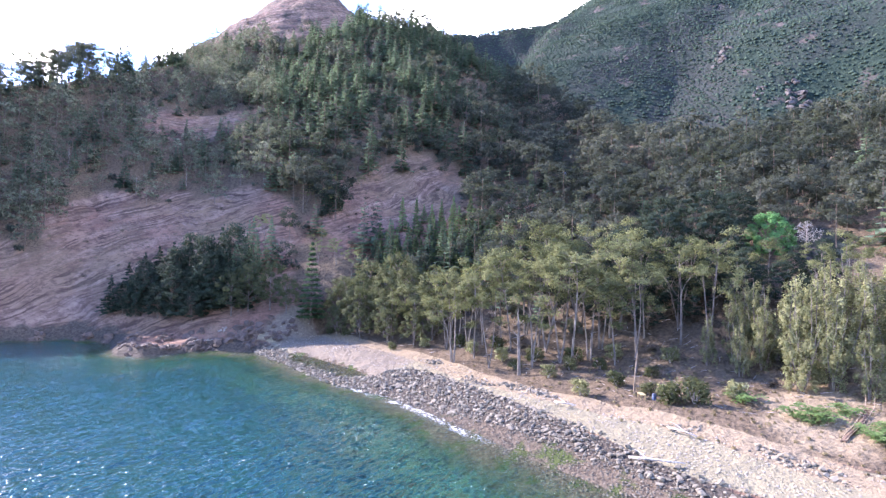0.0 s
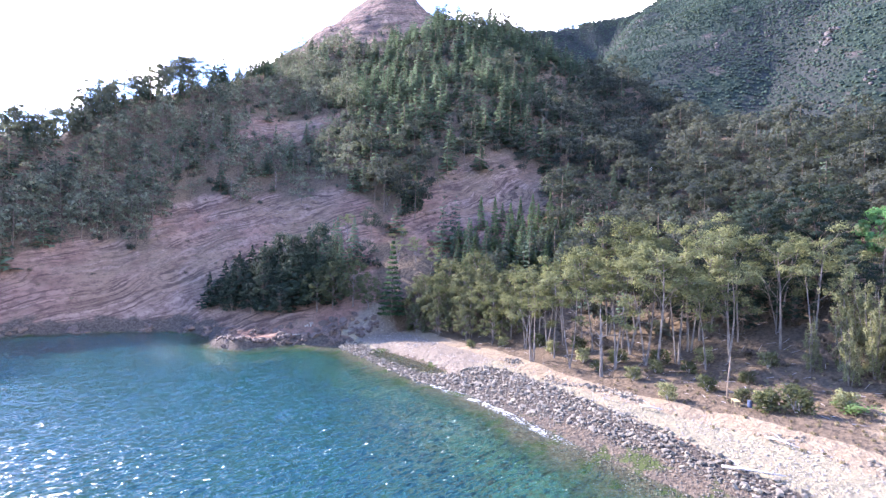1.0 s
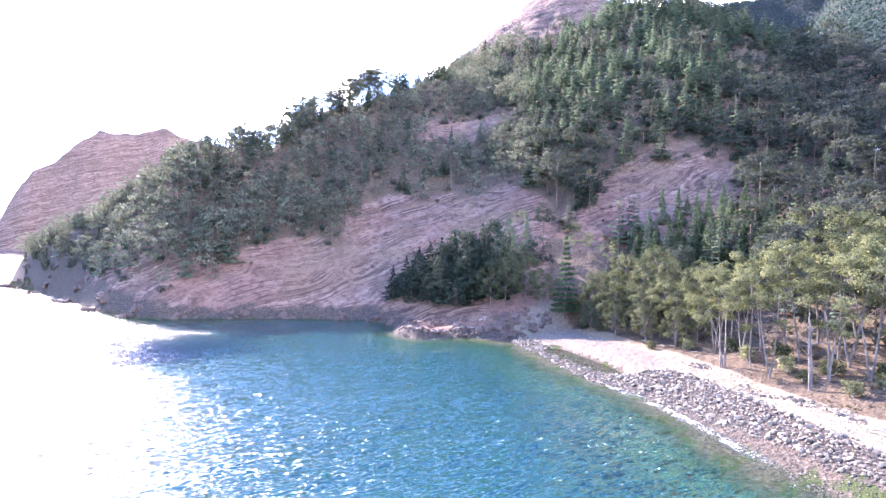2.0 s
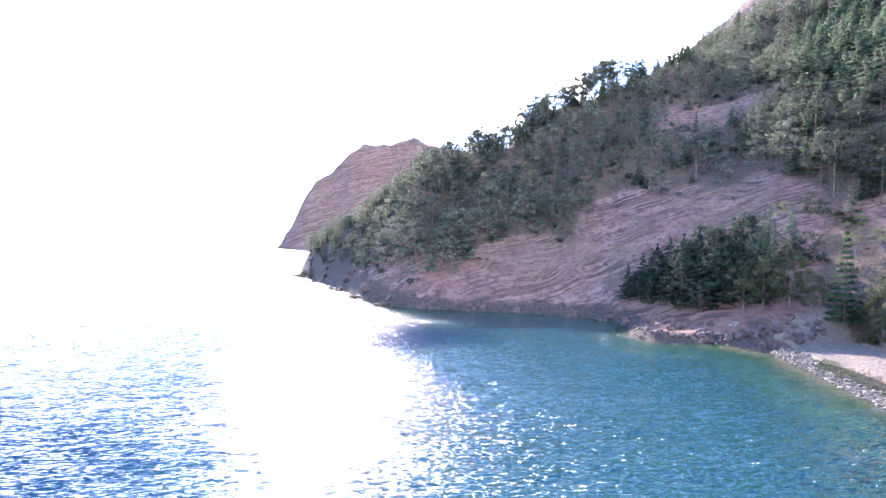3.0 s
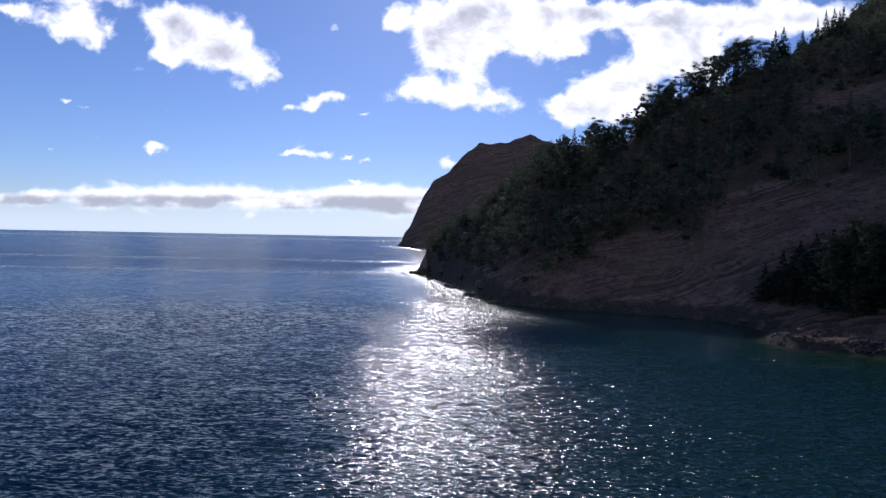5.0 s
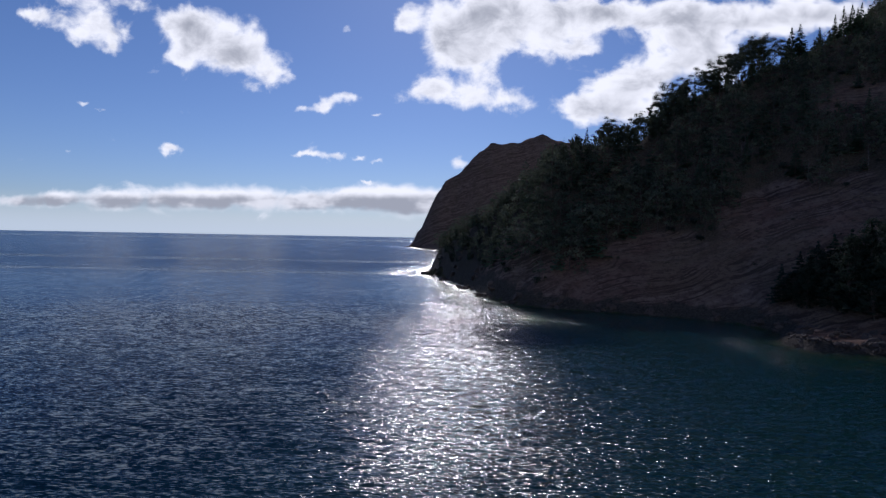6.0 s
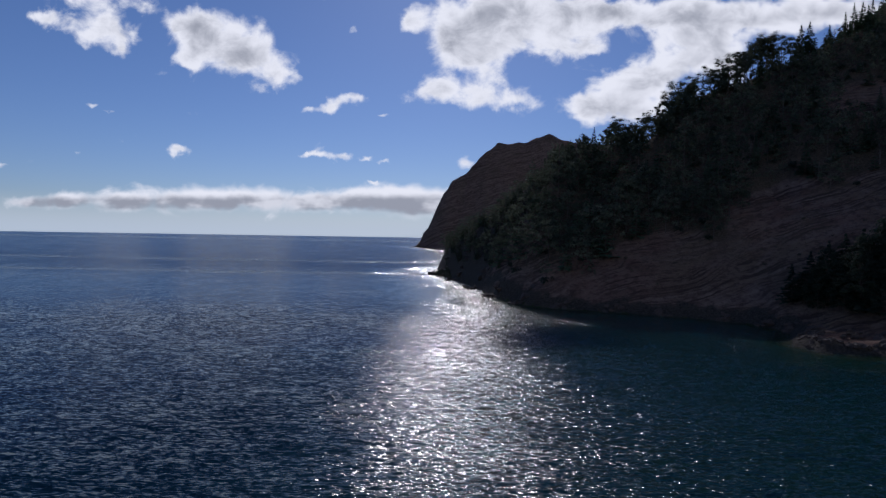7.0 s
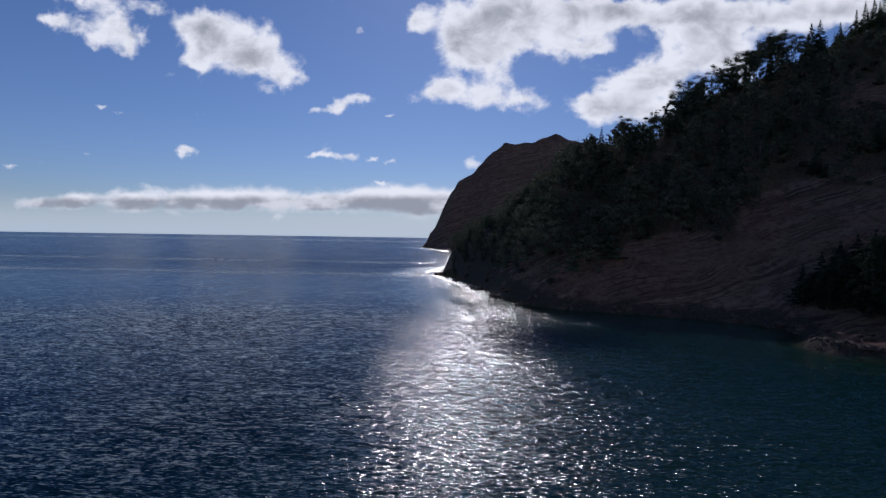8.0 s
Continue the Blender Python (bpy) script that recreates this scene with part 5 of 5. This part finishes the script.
strewn("cobbles", "loose pale cobbles strewn over the pebble beach", sow(br, 60000, (50, 112, -32, 108), pebbly, 0.36), STONE_PALE, 0.10, 0.30)
strewn("shore_stones", "small brown weedy stones along the water's edge", sow(br, 50000, (48, 84, -32, 52), low_shore, 0.34), STONE_WEED, 0.12, 0.34)


def rock_mesh(rng):
    """A jagged lump of bedded rock."""
    bm = bmesh.new()
    bmesh.ops.create_icosphere(bm, subdivisions=2, radius=1.0)
    v = np.array([p.co for p in bm.verts])
    f = np.array([[p.index for p in face.verts] for face in bm.faces])
    bm.free()
    for _ in range(16):
        k = rng.normal(size=3) * (1, 1, 0.7)
        k /= np.linalg.norm(k)
        v = v - np.clip(v @ k - 0.35 - 0.4 * rng.random(), 0, None)[:, None] * k
    return v * (1.0 + 0.16 * rng.normal(size=(len(v), 1))), f


crags = [rock_mesh(br) for _ in range(8)]


# rock heads on the far mountain side: x, y, size
CRAGS = [(678, 41, 5.5), (672, 44, 3.5), (597, -25, 6), (601, -21, 5), (605, 5, 3.2), (690, 148, 3.5), (606, 63, 2.6), (714, 98, 2.6)]


def reef(name, label, places, material_, seed):
    """Low dark ledges of jagged rock."""
    r = np.random.default_rng(seed)
    t = thing(name, label, "rocks")
    kinds = [mesh_of("rock", v, f, [material_]) for v, f in crags]
    for x, y, s in places:
        for _ in range(12):
            a, q = r.random() * 6.3, s * 1.5 * math.sqrt(r.random())
            px, py = x + math.cos(a) * q * 1.5, y + math.sin(a) * q
            ob = new("rock", kinds[int(r.integers(8))])
            ob.parent = t
            k = s * (0.35 + 0.5 * r.random())
            ob.matrix_basis = Matrix.LocRotScale((px, py, max(z_at(px, py), -0.3) + 0.1 * s), Euler((r.normal() * 0.4, r.normal() * 0.4, r.random() * 6.3)), (k * 1.5, k * 1.1, k * 0.8))
    return t


reef("reef", "dark jagged wet rocks at the foot of the slope", [(77, 124.5, 1.0), (80, 123.5, 1.2), (84, 122, 1.2), (88, 120.5, 1.3), (92, 118.5, 1.3), (95, 116, 1.6), (97, 113.5, 1.7), (99, 110, 1.5), (101, 107, 1.3), (100, 115, 1.7), (103, 111, 1.6), (105, 106, 1.4),
     (78, 129, 1.0), (82, 134, 1.2), (86, 140, 1.3), (88, 130, 1.2), (93, 126, 1.3), (85, 147, 1.5), (82, 156, 1.5), (74, 165, 1.4), (60, 173, 1.4), (46, 179, 1.5), (32, 186, 1.7), (20, 197, 2.1), (12, 216, 2.5), (6, 250, 2.8), (-4, 290, 2.8),
     (-14, 330, 3.0)], STONE_DARK, 3)
reef("pale_rock", "pale sunlit rock ledge above the reef", [(91, 121.2, 0.5), (93.0, 120.8, 0.6), (97.5, 120.6, 0.5)], STONE_PALE, 4)
reef("outcrop", "grey rock outcrop among the mountain scrub", CRAGS, STONE_CRAG, 6)


# ---------------------------------------------------------------- small things by the track
def driftwood(points, r, label):
    t = thing("driftwood_log", label, "log", "driftwood on the stones")
    h = Heap()
    h.tube([(x, y, z_at(x, y) + 0.55 + dz_) for x, y, dz_ in points], np.linspace(r, r * 0.45, len(points)), 8)
    log = part("trunk", h, DRIFT, t, smooth=True)
    (x, y, dz_), (x2, y2, _) = points[1], points[0]
    h = Heap()
    h.tube([(x, y, z_at(x, y) + 0.6 + dz_), (x + 0.5, y + 0.9, z_at(x, y) + 1.1), (x + 0.6, y + 1.6, z_at(x, y) + 1.3)], [r * 0.5, r * 0.35, r * 0.15], 6)
    part("branch", h, DRIFT, log)
    return t


driftwood([(66.0, 12.9, 0.0), (65.9, 11.0, 0.1), (66.0, 9.0, 0.05), (66.2, 7.0, -0.1)], 0.17, "bleached driftwood log lying on the boulders")
driftwood([(80.4, 26.5, 0.0), (80.2, 24.8, 0.1), (80.4, 23.2, 0.0)], 0.16, "thin bleached branch on the pebbles")
driftwood([(75.8, 10.2, 0.0), (74.9, 8.2, 0.05), (74.0, 6.6, 0.0)], 0.14, "short pale log beside the track")

pole = thing("utility_pole", "thin weathered wooden pole beside the track", "pole")
h = Heap()
pz = z_at(89.2, 16.8)
h.tube([(89.2, 16.9, pz - 0.5), (89.2, 16.8, pz + 2.8), (89.3, 16.5, pz + 6.2)], [0.11, 0.09, 0.07], 8)
part("shaft", h, PLANK, pole)


def plain(name, colour, rough=0.6):
    m, n = material(name)
    g = n.noise(n.add("ShaderNodeTexCoord").outputs["Object"], 6.0, 5.0, 0.7)
    finish(n, n.mix(n.ramp(g, 0.35, 0.75, 0.0, 0.5), colour, tuple(c * 0.55 for c in colour)), rough, g, 0.01)
    return m


def table(x, y, turn):
    t = thing("picnic_table", "small yellow wooden table near the pole", "table")
    m = plain("yellow_paint", (0.32, 0.26, 0.13))
    t.matrix_basis = Matrix.Translation((x, y, z_at(x, y))) @ Matrix.Rotation(turn, 4, "Z")
    h = Heap()
    for px in (-0.65, 0.65):
        h.box((px - 0.04, -0.38, 0.64), (px + 0.04, 0.38, 0.70))
    top = part("tabletop", h, m, t)
    for k in range(5):
        h = Heap()
        h.box((-0.9, -0.4 + 0.164 * k, 0.70), (0.9, -0.4 + 0.164 * k + 0.144, 0.745))
        part("plank", h, m, top)
    for px, py in ((-0.75, -0.3), (0.75, -0.3), (-0.75, 0.3), (0.75, 0.3)):
        h = Heap()
        h.box((px - 0.05, py - 0.05, -0.1), (px + 0.05, py + 0.05, 0.68))
        part("leg", h, m, t)
    return t


table(87.3, 15.4, 0.5)
blue = plain("blue_plastic", (0.06, 0.085, 0.15), 0.5)
drum = thing("barrel", "blue plastic barrel standing beside the table", "barrel")
drum.matrix_basis = Matrix.Translation((87.0, 13.6, z_at(87.0, 13.6)))
h = Heap()
h.tube([(0, 0, -0.05), (0, 0, 0.05), (0, 0, 0.3), (0, 0, 0.33), (0, 0, 0.6), (0, 0, 0.63), (0, 0, 0.88), (0, 0, 0.92)], [0.26, 0.29, 0.29, 0.31, 0.31, 0.29, 0.29, 0.26], 16)
body = part("body", h, blue, drum, smooth=False)
h = Heap()
h.tube([(0, 0, 0.92), (0, 0, 0.96)], [0.1, 0.1], 10)
part("lid", h, blue, body)

# timber slipway rails that curve down to the track
slip = thing("slipway_rails", "weathered timber rails curving down the bank", "rails")
RAIL = [(101.2, -13.3, 0.55), (98.5, -13.2, 0.55), (95.4, -12.9, 0.52), (92.2, -12.4, 0.50), (89.8, -11.8, 0.46), (87.6, -11.1, 0.42), (85.8, -10.4, 0.38), (84.0, -9.7, 0.34), (82.3, -9.0, 0.30), (80.6, -8.4, 0.26)]
RAIL_Z = [z_at(x, y) + 0.62 - 0.045 * i for i, (x, y, k) in enumerate(RAIL)]
for side_ in (-1, 1):
    h = Heap()
    h.tube([(x - 0.3 * side_ * k, y + side_ * k, z) for (x, y, k), z in zip(RAIL, RAIL_Z)], [0.05] * 10, 6)
    part("rail", h, PLANK, slip, "pale bleached rail")
for i in range(22):
    f = i / 21 * 8.98
    a, b = RAIL[int(f)], RAIL[int(f) + 1]
    x, y, k = [a[j] + (b[j] - a[j]) * (f - int(f)) for j in range(3)]
    z = RAIL_Z[int(f)] + (RAIL_Z[int(f) + 1] - RAIL_Z[int(f)]) * (f - int(f))
    h = Heap()
    h.box((x - 0.08, y - k, z - 0.14), (x + 0.08, y + k, z - 0.05))
    part("sleeper", h, PLANK_DARK, slip)
    if i % 3 == 0:
        for side_ in (-1, 1):
            h = Heap()
            h.box((x - 0.05, y + side_ * k * 0.9 - 0.05, z - 1.0), (x + 0.05, y + side_ * k * 0.9 + 0.05, z - 0.06))
            part("post", h, PLANK_DARK, slip)
h = Heap()
h.tube([(x, y, z - 0.22) for (x, y, _), z in zip(RAIL[4:], RAIL_Z[4:])], [0.14, 0.2, 0.24, 0.27, 0.28, 0.3], 8)
part("trough", h, PLANK_DARK, slip, "dark brown timber trough")


# shrubs, ferns, dry grass
def shrub(rng, r, leaf_m, label, name="shrub", group="shrubs by the track"):
    t = thing(name, label, "shrub", group)
    c_ = Heap()
    for _ in range(9):
        a, q = rng.random() * 6.3, r * 0.6 * math.sqrt(rng.random())
        tip = np.array((math.cos(a) * q, math.sin(a) * q, r * (0.5 + 0.7 * rng.random())))
        stem_ = Heap()
        stem_.tube([(0, 0, -0.2), tip * (0.5, 0.5, 0.6), tip], [0.06, 0.04, 0.02], 4, False)
        part("stem", stem_, TWIG, t)
        c_.leaves(rng, tip, (r * 0.42, r * 0.42, r * 0.4), 70, 0.24, 0.1, 0.3)
        c_.leaves(rng, tip * (1.1, 1.1, 0.45), (r * 0.4, r * 0.4, r * 0.35), 40, 0.24, 0.1, 0.3)
    part("foliage", c_, leaf_m, t)
    return t


def fern(rng, r):
    """A low spreading clump of arching fronds."""
    t = thing("fern", "low green fern clump on the dry bank", "fern", "ferns on the bank")
    for _ in range(26):
        h_ = Heap()
        a, l = rng.random() * 6.3, r * (0.6 + 0.6 * rng.random())
        out, side_ = np.array((math.cos(a), math.sin(a), 0)), np.array((-math.sin(a), math.cos(a), 0))
        c0 = np.array((rng.normal() * 0.3 * r, rng.normal() * 0.3 * r, 0))
        for k in range(7):
            p = c0 + out * l * k / 7 + (0, 0, 0.55 * r * math.sin(math.pi * (0.1 + 0.75 * k / 7)))
            wd = 0.28 * r * (1 - k / 8)
            for sg in (-1, 1):
                h_.put([p, p + out * l / 6, p + side_ * sg * wd + out * 0.1 * r - (0, 0, 0.06 * r)], [(0, 1, 2)])
        part("frond", h_, LEAF_FERN, t)
    return t


shrubs = [shrub(rng, 1.8, LEAF_SHRUB, "rounded olive shrub beside the sandy track"), shrub(rng, 1.8, LEAF_GREY, "grey green shrub beside the sandy track"), fern(rng, 1.8)]
for x, y, r, k in [(86, 11.6, 2.4, 0), (86.4, 8.1, 2.6, 0), (92.7, 20.3, 1.9, 0), (86.2, 24.4, 1.8, 1), (93.6, 32, 1.7, 1), (90.8, 2.9, 2.4, 2), (88, 12, 1.6, 1), (104, 72, 1.5, 0), (108, 66, 1.6, 1), (90, 15, 1.5, 0),
                   (86.7, -4.1, 1.9, 2), (86.5, -6.5, 2.2, 2), (89.5, -9.2, 2.1, 2), (88.5, -6, 2.0, 2), (82.8, -11.4, 2.1, 2), (80.6, -12.6, 2.1, 2), (84.5, -13.2, 2.0, 2), (79, -14.5, 1.9, 2), (84.5, -5.5, 1.5, 2), (112, 92, 1.6, 0), (114, 99, 1.5, 0), (92, 3, 1.8, 1), (94, 9, 1.7, 0), (98, 40, 1.6, 0), (101, 44, 2.0, 1), (103, 38, 2.2, 0), (99, 30, 1.7, 1), (105, 31, 2.3, 0), (104, 52, 2.0, 1), (108, 48, 2.4, 0), (107, 24, 2.2, 1), (101, 25, 1.6, 0), (110, 58, 2.2, 0), (106, 14, 2.0, 1), (100, 16, 1.6, 0)]:
    plant.put(shrubs[k], x, y, r / 1.8, rng.random() * 6.3)

tufts = sow(fr, 5000, (66, 112, -30, 60), lambda x, y: 0.5 * (shore_distance(x, y) > 15) * (line_near(x, y, TRACK)[0] > 1.8) * ease(y, 50, 8), 1.2)
tuft = [low_bush(fr, 0.5) for _ in range(4)]
forest("dry_grass", "tufts of dry straw coloured grass", tuft, places_of(tufts, 0.9, fr), LEAF_DRY)
litter_wood = sow(fr, 2500, (84, 130, -25, 95), lambda x, y: 0.4 * (shore_distance(x, y) > 22), 2.0)
h = Heap()
for x, y in litter_wood:
    a, l = fr.random() * 6.3, 0.5 + 1.6 * fr.random()
    z = z_at(x, y) + 0.08
    h.tube([(x, y, z), (x + math.cos(a) * l, y + math.sin(a) * l, z_at(x + math.cos(a) * l, y + math.sin(a) * l) + 0.12)], [0.05, 0.03], 3, False)
tagged(part("fallen_branches", h, TWIG), "fallen branches strewn over the forest floor", "branches", kind="stuff")

# fallen dead tree on the dry bank
fallen = thing("fallen_tree", "bleached fallen dead tree on the dry bank", "tree")
h = Heap()
h.tube([(x, y, z_at(x, y) + up) for x, y, up in ((104.5, -11.2, 2.6), (104.0, -13.0, 2.2), (103.4, -15.2, 1.3), (102.6, -17.6, 0.4), (101.8, -19.5, 0.2))], [0.09, 0.13, 0.17, 0.21, 0.24], 8)
bole = part("trunk", h, DRIFT, fallen)
for a in range(6):
    h = Heap()
    x, y = 104.4 - 0.25 * a, -11.6 - 0.9 * a
    z = z_at(x, y) + 2.4 - 0.3 * a
    h.tube(limb(rng, (x, y, z), (rng.normal(), 0.8, 0.6 + 0.5 * rng.normal()), 1.6 + rng.random(), 0.25, 4), [0.06, 0.045, 0.03, 0.015], 5, False)
    part("limb", h, DRIFT, bole)

# dead standing tree
snag = thing("dead_tree", "bare white dead tree with broken limbs", "tree")
h = Heap()
stem = limb(rng, (0, 0, -0.5), (0.03, 0.02, 1), 11.0, 0.05, 7)
h.tube(stem, np.linspace(0.34, 0.14, 7), 8)
bole = part("trunk", h, BARK_GUM, snag)
for i in range(7):
    h = Heap()
    a = i * 2.3
    arm = limb(rng, stem[3 + i % 4], (math.cos(a), math.sin(a), 0.8), 2.2 + 1.8 * rng.random(), 0.25, 5)
    h.tube(arm, np.linspace(0.11, 0.02, 5), 5, False)
    part("limb", h, BARK_GUM, bole)
tagged(snag, group="dead trees")
snag.matrix_basis = Matrix.Translation((94.6, 37.8, z_at(94.6, 37.8)))
for x, y, size in [(104.7, 212.5, 0.75), (133.4, 234.6, 0.9), (126.7, 231.8, 0.7), (131.5, 184.7, 0.6), (155.2, 151.6, 0.7), (221.6, 117.5, 1.0), (227.9, 102.2, 1.0), (176.2, 74.3, 0.9), (173.8, 80.6, 0.8), (116.3, 191, 0.6), (97, 218.9, 0.8), (170, 78, 0.8), (180, 70, 0.9)]:
    copy_thing(snag, Matrix.Translation((x, y, z_at(x, y))) @ Matrix.Rotation(x, 4, "Z") @ Matrix.Scale(size, 4))

# far white hut among the trees
hut = thing("hut", "tiny white hut among trees on the slope", "hut")
hx, hy = 231.0, 73.6
hut.matrix_basis = Matrix.Translation((hx, hy, z_at(hx, hy))) @ Matrix.Rotation(radians(18), 4, "Z") @ Matrix.Scale(0.6, 4)
WHITE = plain("white_paint", (0.78, 0.78, 0.78))
for lo_, hi_ in (((-1.2, -1.5, -1.0), (-1.1, 1.5, 1.3)), ((1.1, -1.5, -1.0), (1.2, 1.5, 1.3)), ((-1.1, -1.5, -1.0), (1.1, -1.4, 1.3)), ((-1.1, 1.4, -1.0), (1.1, 1.5, 1.3))):
    h = Heap()
    h.box(lo_, hi_)
    part("wall", h, WHITE, hut)
h = Heap()
h.put([(-1.5, -1.8, 1.3), (1.5, -1.8, 1.3), (1.5, 1.8, 1.3), (-1.5, 1.8, 1.3), (0, -1.8, 1.9), (0, 1.8, 1.9)], [(0, 4, 5), (0, 5, 3), (1, 2, 5), (1, 5, 4), (0, 1, 4), (2, 3, 5), (0, 2, 1), (0, 3, 2)])
part("roof", h, plain("white_sheet", (0.75, 0.75, 0.76), 0.4), hut)
